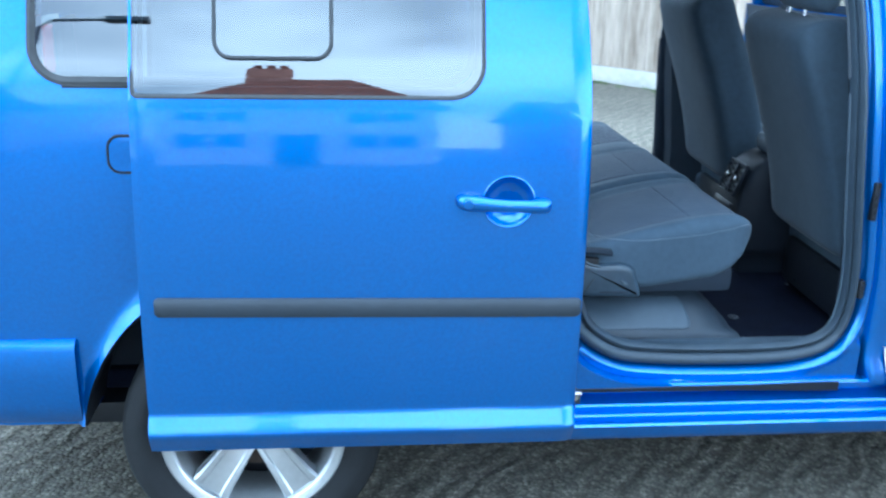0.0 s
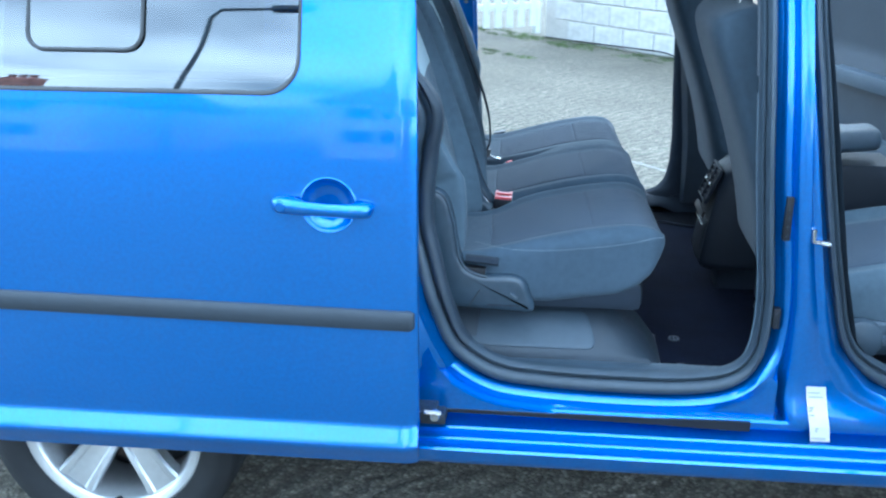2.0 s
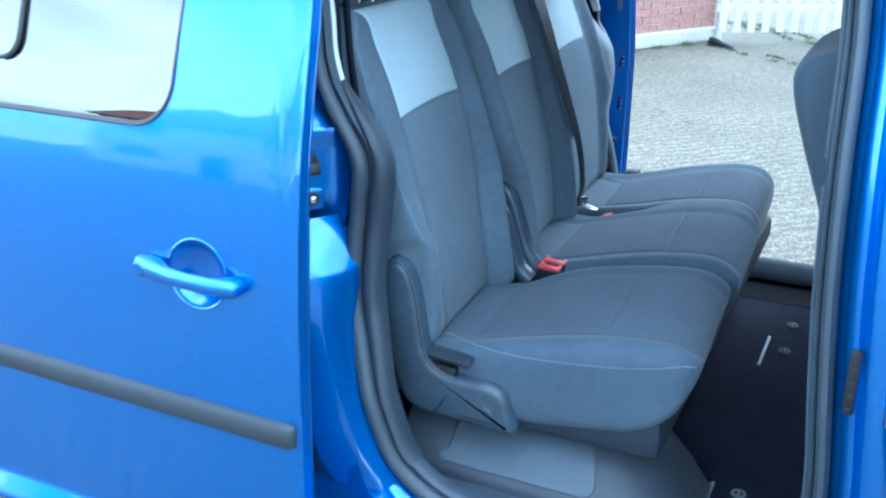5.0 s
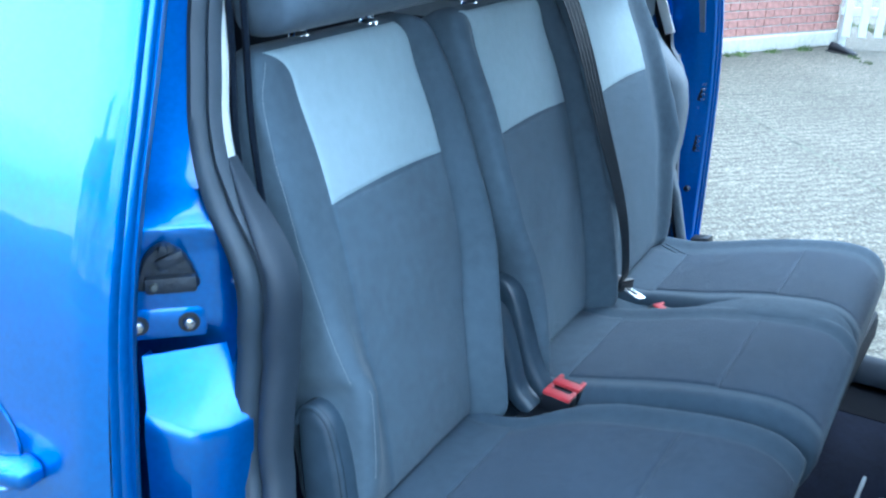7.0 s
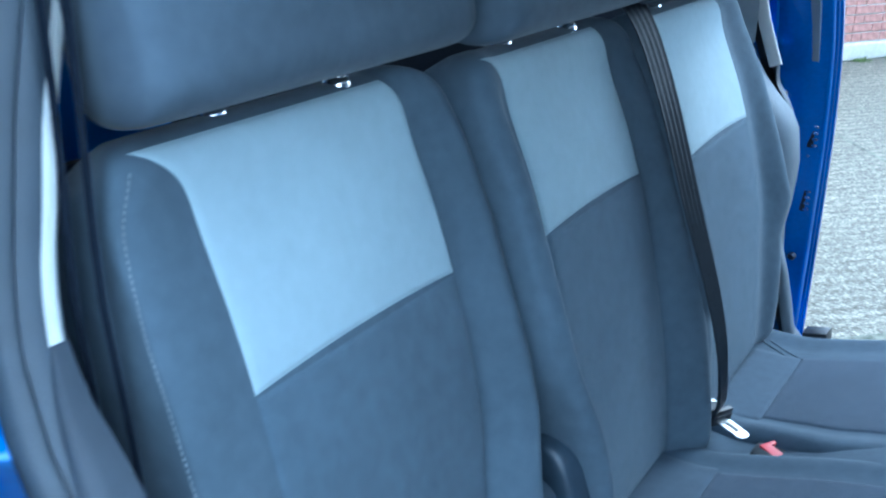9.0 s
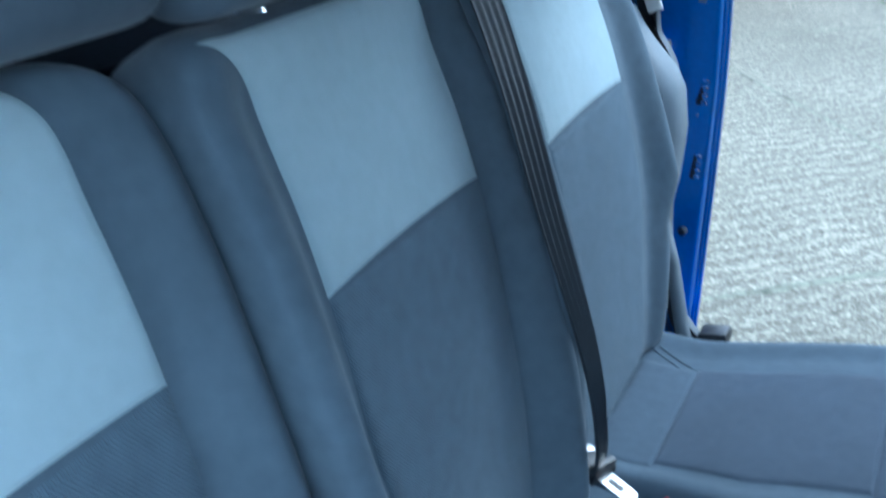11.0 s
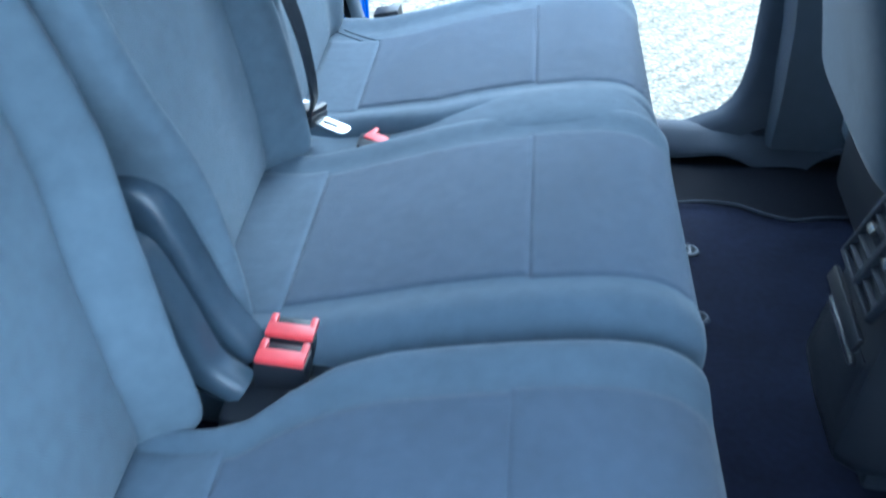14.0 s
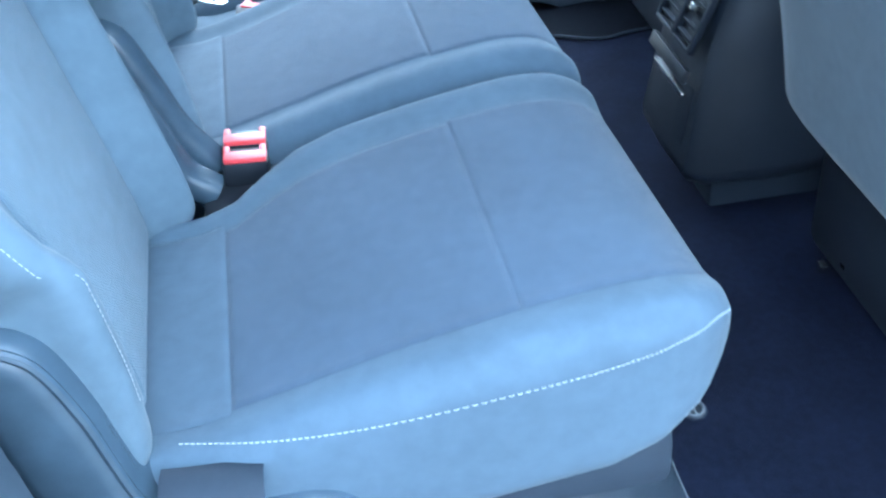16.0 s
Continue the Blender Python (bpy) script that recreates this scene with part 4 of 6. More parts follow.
# ---- seats ----
class Pad:
    """An upholstered pad: a centre line in (x, z), a width across the van, a thickness, side bolsters and rounded edges."""

    def __init__(self, line, yc, hw, thick, bolster, bw=0.33, p=5.0, er=0.06, flare=None, n=64, sag=0.0):
        self.c = curve(line, 160)
        seg = np.linalg.norm(np.diff(self.c, axis=0), axis=1)
        self.s = np.concatenate(([0], np.cumsum(seg)))
        self.total = self.s[-1]
        self.yc, self.hw, self.thick, self.bolster, self.bw, self.p, self.er, self.n = yc, hw, thick, bolster, bw, p, er, n
        self.flare, self.sag = flare or (lambda s: 1.0), sag

    def axes(self, s):
        x, z = np.interp(s, self.s, self.c[:, 0]), np.interp(s, self.s, self.c[:, 1])
        a, b = max(0, s - 0.01), min(self.total, s + 0.01)
        t = np.array((np.interp(b, self.s, self.c[:, 0]) - np.interp(a, self.s, self.c[:, 0]), np.interp(b, self.s, self.c[:, 1]) - np.interp(a, self.s, self.c[:, 1])))
        t /= np.linalg.norm(t)
        return np.array((x, z)), t, np.array((t[1], -t[0])) * self.sign

    sign = 1
    skew = 0.0
    right = staticmethod(lambda s: 1.0)
    left = staticmethod(lambda s: 1.0)
    puff = staticmethod(lambda s: 1.0)
    left_puff = staticmethod(lambda s: 1.0)
    drop = 0.35

    def end(self, s):
        t = min(s, self.total - s) / self.er
        return 1.0 if t >= 1 else (1 - (1 - max(0, t)) ** 2.6) ** (1 / 2.6)

    def section(self, s, u, front=True):
        e = self.end(s)
        hw = self.hw * self.flare(s) - 0.5 * self.er * (1 - e)
        half = self.thick / 2
        r = (1 - min(1, abs(u)) ** self.p) ** (1 / self.p)
        g = 0.0
        if front:
            q = max(0, (abs(u) - (1 - self.bw)) / self.bw)
            g = self.bolster * self.puff(s) * (self.left_puff(s) if u < 0 else 1.0) * (math.sin(min(1, q * 1.25) * math.pi / 2) ** 2 - self.drop * max(0, q - 0.7) / 0.3) - self.sag * (1 - u * u)
        n = -half + half * r * e + g * r if front else -half - half * r * e
        return self.yc + hw * u * (self.right(s) if u > 0 else self.left(s)), n

    def point(self, s, u, off=0.0, front=True):
        c, t, nn = self.axes(s)
        y, n = self.section(s, u, front)
        q = c + nn * (n + off)
        return (q[0] + self.skew * (y - self.yc), y, q[1])

    def mesh(self):
        us = np.sin(np.linspace(-math.pi / 2, math.pi / 2, 41 + 60 * (self.bolster > 0)))
        ss = np.concatenate((self.er * (1 - np.cos(np.linspace(0, math.pi / 2, 9))), np.linspace(self.er * 1.05, self.total - self.er * 1.05, self.n), self.total - self.er * (1 - np.cos(np.linspace(math.pi / 2, 0, 9)))))
        loops = [[self.point(s, u) for u in us] + [self.point(s, u, 0, False) for u in us[::-1][1:-1]] for s in ss]
        return loft(loops, cap=(True, True))

    def panel(self, s0, s1, u0, u1, off=0.0024, nu=26, ns=40, arch=0.0, widen=0.0):
        """A sewn-on panel of cloth that follows the pad and dips into its seams."""
        rows = []
        for i in range(ns + 1):
            f = 0.5 - 0.5 * math.cos(math.pi * i / ns)
            row = []
            for k in range(nu + 1):
                g = 0.5 - 0.5 * math.cos(math.pi * k / nu)
                u = u0 + (u1 - u0) * g
                lo = s0 + arch * (1 - (2 * g - 1) ** 2)
                s = lo + (s1 - lo) * f
                if widen and u < 0:
                    u *= 1 + widen * max(0, (f - 0.66) / 0.34) ** 3
                m = min(g * (u1 - u0) * self.hw, (1 - g) * (u1 - u0) * self.hw, f * (s1 - s0), (1 - f) * (s1 - s0))
                d = off - (off - 0.0005) * math.exp(-(m / 0.0026) ** 2) if m < 0.014 else off
                row.append(self.point(s, u, d))
            rows.append(row)
        return loft(rows, closed=False)

    def stitches(self, s0, s1, u, pitch=0.0048, off=0.0012):
        bm = bmesh.new()
        k = int((s1 - s0) / pitch)
        for i in range(k):
            a = s0 + pitch * i
            uu = u(a) if callable(u) else u
            p0, p1 = Vector(self.point(a, uu, off)), Vector(self.point(a + pitch * 0.62, u(a + pitch * 0.62) if callable(u) else u, off))
            tube([p0, (p0 + p1) / 2 + Vector((0.0004, -0.0004, 0.0004)), p1], 0.0005, 5, bm=bm)
        return bm


class Cushion(Pad):
    """A seat cushion: its own top line, a lower line, and upright sides."""

    bottoms = [(0.30, 0.60), (0.56, 0.592), (0.73, 0.618), (0.775, 0.640), (0.81, 0.672), (0.83, 0.71), (0.842, 0.74)]

    def axes(self, s):
        x, z = np.interp(s, self.s, self.c[:, 0]), np.interp(s, self.s, self.c[:, 1])
        return np.array((x, z)), np.array((1.0, 0.0)), np.array((0.0, 1.0))

    def end(self, s):
        t = (self.total - s) / 0.075
        return 1.0 if t >= 1 else (1 - (1 - max(0, t)) ** 2.8) ** (1 / 2.8)

    def section(self, s, u, front=True):
        x = np.interp(s, self.s, self.c[:, 0])
        z = np.interp(s, self.s, self.c[:, 1])
        self.thick = z - table(x, self.bottoms)
        return super().section(s, u, front)


BACK_LINE = [(0.318, 0.70), (0.316, 0.78), (0.306, 0.88), (0.290, 0.98), (0.265, 1.08), (0.231, 1.18), (0.196, 1.26), (0.186, 1.302), (0.165, 1.338)]
SEAT_TOP = [(0.28, 0.714), (0.34, 0.715), (0.395, 0.719), (0.47, 0.737), (0.57, 0.764), (0.66, 0.783), (0.74, 0.794), (0.79, 0.792), (0.82, 0.785), (0.840, 0.774)]


def rear_place(yc, hw, seat, stitched=False, notch=False, well=0, cushion_y=None):
    """Backrest, cushion and headrest of one place on the rear seats."""
    line = [(x + table(z, [(0.70, 0.028), (0.80, 0.024), (0.90, 0.010), (1.0, 0.0)]), z) for x, z in BACK_LINE] if stitched else [(x + table(z, [(0.70, 0.012), (0.88, 0.006), (1.0, 0.0)]), z) for x, z in BACK_LINE] if well > 0 else BACK_LINE
    back = Pad(line, yc, hw, 0.115, 0.030, 0.34, 13, 0.045)
    back.drop = 0.12
    back.skew = -0.075
    top = back.total
    back.puff = lambda s: table(s, [(0.0, 1.9), (0.2, 1.7), (0.4, 1.1), (top - 0.10, 0.9), (top, 0.25)])
    if well < 0:
        back.puff = lambda s: table(s, [(0.0, 0.5), (0.1, 0.7), (0.17, 0.8), (0.213, 0.75), (0.27, 1.25), (0.4, 0.9), (top - 0.10, 0.6), (top, 0.2)])
    shoulder = lambda s, k: 1 - k * max(0, (s - top + 0.085) / 0.085) ** 2
    back.right = lambda s: shoulder(s, 0.30)
    back.left = lambda s: shoulder(s, 0.10)
    if well < 0:
        back.right = lambda s: shoulder(s, 0.30) * table(s, [(0.0, 1.0), (0.17, 1.0), (0.213, 1.02), (0.27, 1.12), (0.4, 1.10), (0.7, 1.06)])
    if well > 0:
        back.left = lambda s: shoulder(s, 0.10) * table(s, [(0.0, 0.84), (0.16, 0.84), (0.23, 0.90), (0.29, 0.99), (0.33, 1.0), (0.7, 1.0)])
    edge = 0.58 if well < 0 else 0.665
    if stitched:
        back.left_puff = lambda s: table(s, [(0.0, 0.1), (0.06, 0.25), (0.12, 0.5), (0.2, 0.8), (0.3, 0.3), (0.4, 0.1), (0.7, 0.1)])
        back.left = lambda s: shoulder(s, 0.14) * table(s, [(0.0, 0.96), (0.205, 0.96), (0.218, 0.97), (0.228, 1.0), (0.4, 1.0), (0.7, 0.99)])
    if notch:
        back.right = lambda s: shoulder(s, 0.30) * table(s, [(0.0, 0.70), (0.10, 0.68), (0.20, 0.80), (0.27, 0.96), (0.32, 1.0), (0.7, 1.0)])
    b = part("backrest", back.mesh(), CLOTH_SIDE, seat, "charcoal cloth backrest with side bolsters")
    T = back.total
    sp = T - 0.229
    part("centre_panel", back.panel(0.02, sp - 0.002, -0.665, edge, arch=0.005), CLOTH_MID, b, "dark ribbed cloth centre panel")
    part("pale_panel", back.panel(sp, T - 0.022, -0.665, edge, arch=0.005, widen=0.40), CLOTH_PALE, b, "pale grey cloth shoulder panel")
    yb, yc = yc, cushion_y or yc
    cush = Cushion(SEAT_TOP, yc, hw, 0.15, 0.012, 0.34, 7, 0.045, n=80)
    shift = -0.045 * (yc + 0.15) + (0.009 if well > 0 else 0.004 if well < 0 else 0.0)
    cush.c[:, 0] += shift * np.clip((cush.c[:, 0] - 0.3) / 0.5, 0, 1)
    cush.skew = -0.045
    if stitched:
        cush.left = lambda s: table(s, [(0.0, 1.0), (0.46, 1.0), (0.50, 0.99), (0.54, 0.95), (0.57, 0.88), (0.60, 0.78)])
    if notch:
        cush.right = lambda s: table(s, [(0.0, 0.62), (0.12, 0.62), (0.155, 0.66), (0.19, 0.82), (0.23, 0.95), (0.28, 1.0), (0.7, 1.0)])
    if well > 0:
        cush.right = lambda s: table(s, [(0.0, 0.86), (0.10, 0.87), (0.18, 0.93), (0.26, 0.98), (0.32, 1.0)])
    if well < 0:
        cush.left = lambda s: table(s, [(0.0, 0.84), (0.13, 0.84), (0.20, 0.92), (0.25, 1.0)])
    c = part("cushion", cush.mesh(), CLOTH_CUSHION, seat, "charcoal cloth seat cushion")
    seam = 0.141 if well == 0 else 0.128 if well > 0 else 0.121
    part("rear_strip", cush.panel(0.03, seam - 0.0002, -0.78 if notch else -0.72, 0.72 if notch else 0.52 if well < 0 else 0.70, nu=20, ns=20), CLOTH_STRIP, c)
    part("seat_panel", cush.panel(seam, 0.3964, -0.75 if notch else -0.67, 0.52 if well < 0 else 0.64), CLOTH_SEAT, c, "flat woven seat panel")
    part("front_panel", cush.panel(0.3966, 0.568, -0.75 if notch else -0.70, 0.56 if well < 0 else 0.66), CLOTH_SEAT, c)
    if stitched:
        side_line = curve([(0.395, 0.757), (0.47, 0.742), (0.56, 0.740), (0.68, 0.752), (0.76, 0.765), (0.815, 0.775), (0.842, 0.772)], 104)
        st = bmesh.new()
        for a, d in zip(side_line, side_line[1:]):
            e = a + (d - a) * 0.62
            y = yc - hw * float(cush.left(a[0] - 0.272)) - 0.0006 + 0.30 * max(0, a[0] - 0.80) ** 1.2
            tube([(a[0], y, a[1]), ((a[0] + e[0]) / 2, y - 0.0008, (a[1] + e[1]) / 2), (e[0], y, e[1])], 0.00055, 5, bm=st)
        part("stitching", st, WHITE_STITCH, c, "pale line of stitching")
        part("stitching", back.stitches(0.225, T - 0.03, lambda q: table(q, [(0.22, -0.984), (0.30, -0.986), (0.40, -0.9965)]) + 0.07 * max(0, (q - 0.50) / 0.13) ** 2), WHITE_STITCH, b, "pale line of stitching")
    if stitched:
        part("stitching", back.stitches(0.085, 0.212, -0.935), WHITE_STITCH, b, "pale line of stitching")
    if well < 0:
        for k in (0.0, 0.018):
            part("corner_seam", tube([cush.point(0.03 + k + 0.09 * f, 0.70 - 0.28 * f + 1.2 * k, 0.0004) for f in np.linspace(0, 1, 9)], 0.0016, 6), CLOTH_SIDE, c)
    yc = yb
    # headrest on two posts
    hp = Pad([(0.231, 1.352), (0.216, 1.42), (0.19, 1.49), (0.165, 1.55)], yc, 0.215, 0.11, 0.0, 0.4, 8.0, 0.035, n=20)
    hp.c[:, 0] += 0.02
    hp.skew = -0.075
    h = part("headrest", hp.mesh(), CLOTH_HEAD, seat, "dark cloth headrest")
    for d in (-0.078, 0.078):
        part("post", tube([(0.150, yc + d, 1.29), (0.165, yc + d, 1.40)], 0.0065, 10), CHROME, h, "bright steel post")
        part("collar", revolve([(0.0065, 0.006), (0.011, 0.005), (0.014, 0.0), (0.014, -0.02)], (0.152, yc + d, 1.322), 16, "z"), CHROME, seat)
    return back, cush


single = thing("rear_seat", (0.55, -0.15, 0.41), "charcoal cloth single rear seat with pale shoulder panel and white stitching", "car seat", "rear seats")
rear_place(-0.138, 0.225, single, True, True, cushion_y=-0.136)
double = thing("rear_seat", (0.55, 0.53, 0.41), "charcoal cloth double rear seat with pale shoulder panels", "car seat", "rear seats")
rear_place(0.304, 0.215, double, well=1, cushion_y=0.318)
rear_place(0.718, 0.222, double, well=-1, cushion_y=0.752)
jn = Cushion([(x - table(x, [(0.45, 0.0), (0.65, 0.03)]), z - table(x, [(0.36, 0.008), (0.40, 0.013), (0.47, 0.012), (0.54, 0.004), (0.62, -0.003), (0.70, -0.006)])) for x, z in SEAT_TOP], 0.532, 0.086, 0.15, 0.0, 0.34, 3.2, 0.045, n=60)
part("join_bolster", jn.mesh(), CLOTH_CUSHION, double)
# plain pan and feet under each seat
for seat, y0, y1 in ((single, -0.35, 0.05), (double, 0.12, 0.96)):
    part("seat_pan", box(0.36, 0.80, y0, y1, 0.585, 0.66, 0.02), TRIM_DARK, seat)
    part("seat_shell", moved(box(-0.04, -0.012, y0, y1, 0.0, 0.62, 0.012), Matrix.Translation((0.28, 0, 0.70)) @ Matrix.Rotation(radians(-18), 4, "Y")), CARPET, seat, "carpeted seat back shell")
    for yy in (y0 + 0.13, y1 - 0.10):
        part("seat_leg", moved(box(-0.02, 0.02, yy - 0.025, yy + 0.025, 0.0, 0.20, 0.006), Matrix.Translation((0.72, 0, 0.41)) @ Matrix.Rotation(radians(-12), 4, "Y")), BLACK, seat)
        part("seat_leg", box(0.40, 0.44, yy - 0.025, yy + 0.025, 0.41, 0.60, 0.006), BLACK, seat)


def blade(name, line, widths, y0, y1, material, seat, label="", bev=0.010):
    """A flat cover whose outline follows a curved line in (x, z)."""
    c = curve(line, 40)
    w = np.interp(np.linspace(0, 1, 40), np.linspace(0, 1, len(widths)), widths)
    t = np.gradient(c, axis=0)
    t /= np.linalg.norm(t, axis=1)[:, None]
    nrm = np.stack((-t[:, 1], t[:, 0]), axis=1)
    loops = []
    b = bev
    for i in range(40):
        pa, pb = c[i] + nrm[i] * w[i], c[i] - nrm[i] * w[i]
        def mixp(f):
            return pa + (pb - pa) * f
        k = min(0.45, b / max(2 * w[i], 1e-4))
        prof = [(0, y1), (0, y0 + b), (k * 0.35, y0 + b * 0.3), (k, y0), (1 - k, y0), (1 - k * 0.35, y0 + b * 0.3), (1, y0 + b), (1, y1)]
        loops.append([(mixp(f)[0], y, mixp(f)[1]) for f, y in prof])
    return part(name, loft(loops, cap=(True, True)), material, seat, label)


# recliner cover beside the single seat, its release paddle and lower box
shape = curve([(0.257, 0.835), (0.263, 0.866), (0.285, 0.879), (0.306, 0.872), (0.322, 0.850), (0.336, 0.800), (0.343, 0.755), (0.351, 0.712), (0.366, 0.686), (0.395, 0.671), (0.431, 0.668), (0.475, 0.668), (0.505, 0.655), (0.519, 0.625), (0.528, 0.574), (0.450, 0.573), (0.370, 0.576), (0.330, 0.580), (0.300, 0.600), (0.283, 0.640), (0.270, 0.70), (0.262, 0.765)], 120, True) + np.array((0.010, 0.010))
loops = [[(x, y, z) for x, z in offset(shape, -d)] for d, y in ((0.0, -0.3150), (0.0, -0.3600), (0.0012, -0.3670), (0.004, -0.3740), (0.008, -0.3785), (0.013, -0.3810), (0.019, -0.3820))]
cover = part("recliner_cover", loft(loops, cap=(True, True)), HINGE, single, "smooth dark plastic recliner cover")
rim = [p for p in offset(shape, -0.0045) if p[0] < 0.425 and p[1] > 0.664 and (p[1] > 0.845 or p[0] > 0.31)]
part("cover_rim", tube([(x, -0.3765, z) for x, z in rim], 0.0042, 8), HINGE, cover, "raised rounded rim of the cover")
part("cover_seam", tube([(0.408, -0.3825, 0.640), (0.392, -0.3825, 0.615), (0.378, -0.3825, 0.590)], 0.0012, 6), BLACK, cover)
part("cover_slot", box(0.425, 0.505, -0.3830, -0.3805, 0.600, 0.604, 0.001), TRIM_DARK, cover)
part("cover_catch", moved(box(-0.010, 0.010, -0.3860, -0.3800, -0.003, 0.003, 0.002), Matrix.Translation((0.490, 0, 0.628)) @ Matrix.Rotation(radians(35), 4, "Y")), TRIM_MID, cover)
# solid black block stands for the shaded hollow under the paddle
part("release_slot_shade", moved(box(-0.034, 0.030, -0.3765, -0.3480, -0.030, -0.004, 0.006), Matrix.Translation((0.392, 0, 0.700)) @ Matrix.Rotation(radians(6), 4, "Y")), BLACK, single)
paddle = loft([[(x, y, z + k) for x, z in ((0.372, 0.718), (0.392, 0.716), (0.425, 0.714), (0.452, 0.710))] for y, k in ((-0.3870, -0.006), (-0.3900, 0.0), (-0.3820, 0.006), (-0.3650, 0.008), (-0.3520, 0.004))], closed=False)
part("release_paddle", paddle, TRIM_DARK, single, "dark plastic release paddle")
# two curved hinge covers between single and double seat, with a solid black block for the dark well of the buckles
for seat, yy, drop in ((single, 0.060, 0.028), (double, 0.106, 0.0)):
    blade("hinge_cover", [(0.290, 0.895 - drop), (0.318, 0.880 - drop), (0.342, 0.825 - drop), (0.365, 0.765 - drop), (0.400, 0.715 - drop * 0.3)], [0.016, 0.024, 0.022, 0.020, 0.017], yy - 0.015, yy + 0.015, HINGE, seat, "curved grey plastic hinge cover", 0.012)
part("hinge_bracket", moved(box(-0.008, 0.008, 0.038, 0.046, -0.09, 0.09, 0.002), Matrix.Translation((0.315, 0, 0.80)) @ Matrix.Rotation(radians(-16), 4, "Y")), GREASE, single)
for z in (0.76, 0.80):
    part("bracket_bolt", revolve([(0, -0.006), (0.006, -0.005), (0.007, 0.0)], (0.325 - (z - 0.76) * 0.3, 0.037, z), 10), STEEL, single)
part("buckle_well_block", box(0.385, 0.51, 0.02, 0.14, 0.66, 0.708, 0.012), BLACK, double, "solid black block for the dark hollow below the belt buckles")


def buckle(at, turn, tilt, seat_label):
    bk = thing("belt_buckle", (0, 0, 0), seat_label, "belt buckle", "belt buckles")
    part("housing", box(-0.03, 0.03, -0.019, 0.019, -0.03, 0.005, 0.006), BLACK, bk)
    red = box(-0.028, 0.028, -0.0185, 0.003, 0.004, 0.012, 0.003)
    for k in (-1, 1):
        merge(red, box(min(k * 0.019, k * 0.028), max(k * 0.019, k * 0.028), -0.004, 0.0185, 0.004, 0.012, 0.003))
    part("button", red, RED, bk, "red release button")
    part("slot", box(-0.019, 0.019, 0.003, 0.0185, 0.0035, 0.006, 0.001), BLACK, bk)
    bk.matrix_basis = Matrix.Translation(at) @ Euler((0, radians(tilt), radians(turn))).to_matrix().to_4x4() @ Matrix.Scale(0.86, 4)
    return bk


buckle((0.438, 0.082, 0.733), 0, 4, "black belt buckle with red button beside the single seat")
buckle((0.438, 0.120, 0.734), 0, 4, "black belt buckle with red button in the seat gap")
buckle((0.452, 0.545, 0.713), -25, 6, "black belt buckle with red button sunk in the cushion")
# black plastic tab beyond the far cushion's rear corner
part("seat_tab", moved(box(-0.022, 0.022, -0.020, 0.018, -0.010, 0.010, 0.004), Matrix.Translation((0.378, 0.992, 0.714)) @ Matrix.Rotation(radians(-12), 4, "Y")), BLACK, double)
# solid black block; the dark of the cushion's pocket is put into its colour
part("buckle_pocket_block", box(0.416, 0.490, 0.520, 0.562, 0.69, 0.7225, 0.010), BLACK, double)

# centre lap-and-shoulder belt hanging down the double seat
belt = thing("seat_belt", (0.36, 0.5, 0.75), "black webbing seat belt hanging with bright steel tongue", "seat belt")
run = curve([(0.10, 0.505, 1.36), (0.165, 0.50, 1.352), (0.206, 0.495, 1.315), (0.254, 0.485, 1.22), (0.303, 0.485, 1.08), (0.341, 0.486, 0.975), (0.362, 0.488, 0.90), (0.369, 0.495, 0.84), (0.366, 0.512, 0.79), (0.352, 0.534, 0.757)], 60)
loops = []
for i, q in enumerate(run):
    f = i / 59
    w = table(f, [(0, 0.023), (0.45, 0.021), (0.75, 0.016), (1, 0.014)])
    tw = radians(table(f, [(0, 30), (0.25, 12), (0.5, 4), (0.75, -2), (1, 0)]))
    ridge = table(f, [(0, 0.0004), (0.3, 0.0010), (0.7, 0.0024), (1, 0.0030)])
    prof = [(1 - k / 8, 0.0036 + ridge * math.cos(k * math.pi / 2.0)) for k in range(17)]
    prof += [(-1.0, 0.0022), (1.0, 0.0022)]
    loops.append([(q[0] + w * a * math.sin(tw) + b * math.cos(tw), q[1] + w * a * math.cos(tw) - b * math.sin(tw), q[2]) for a, b in prof])
part("webbing", loft(loops, cap=(True, True)), BELT_GREY, belt)
tong = part("tongue", moved(loft([[(x, y, z) for x, y in rrect(-0.005, 0.046, -0.0130, 0.0130, 0.008)] for z in (0, 0.003)], cap=(True, True)), Matrix.Translation((0.364, 0.541, 0.744)) @ Euler((radians(-8), radians(10), radians(-18))).to_matrix().to_4x4()), STEEL, belt, "bright steel tongue")
part("tongue_slot", moved(box(0.010, 0.031, -0.004, 0.004, 0.0025, 0.0045, 0.001), Matrix.Translation((0.364, 0.541, 0.744)) @ Euler((radians(-8), radians(10), radians(-18))).to_matrix().to_4x4()), BLACK, tong)
part("tongue_grip", moved(merge(box(-0.034, 0.003, -0.022, 0.022, -0.006, 0.012, 0.005), box(-0.010, 0.001, -0.021, 0.021, -0.004, 0.020, 0.004)), Matrix.Translation((0.364, 0.541, 0.744)) @ Euler((radians(-8), radians(10), radians(-18))).to_matrix().to_4x4()), BLACK, belt)
part("end_fitting", moved(box(-0.020, 0.020, -0.009, 0.010, -0.002, 0.002, 0.001), Matrix.Translation((0.334, 0.552, 0.757)) @ Euler((radians(10), 0, radians(72))).to_matrix().to_4x4()), STEEL, belt)
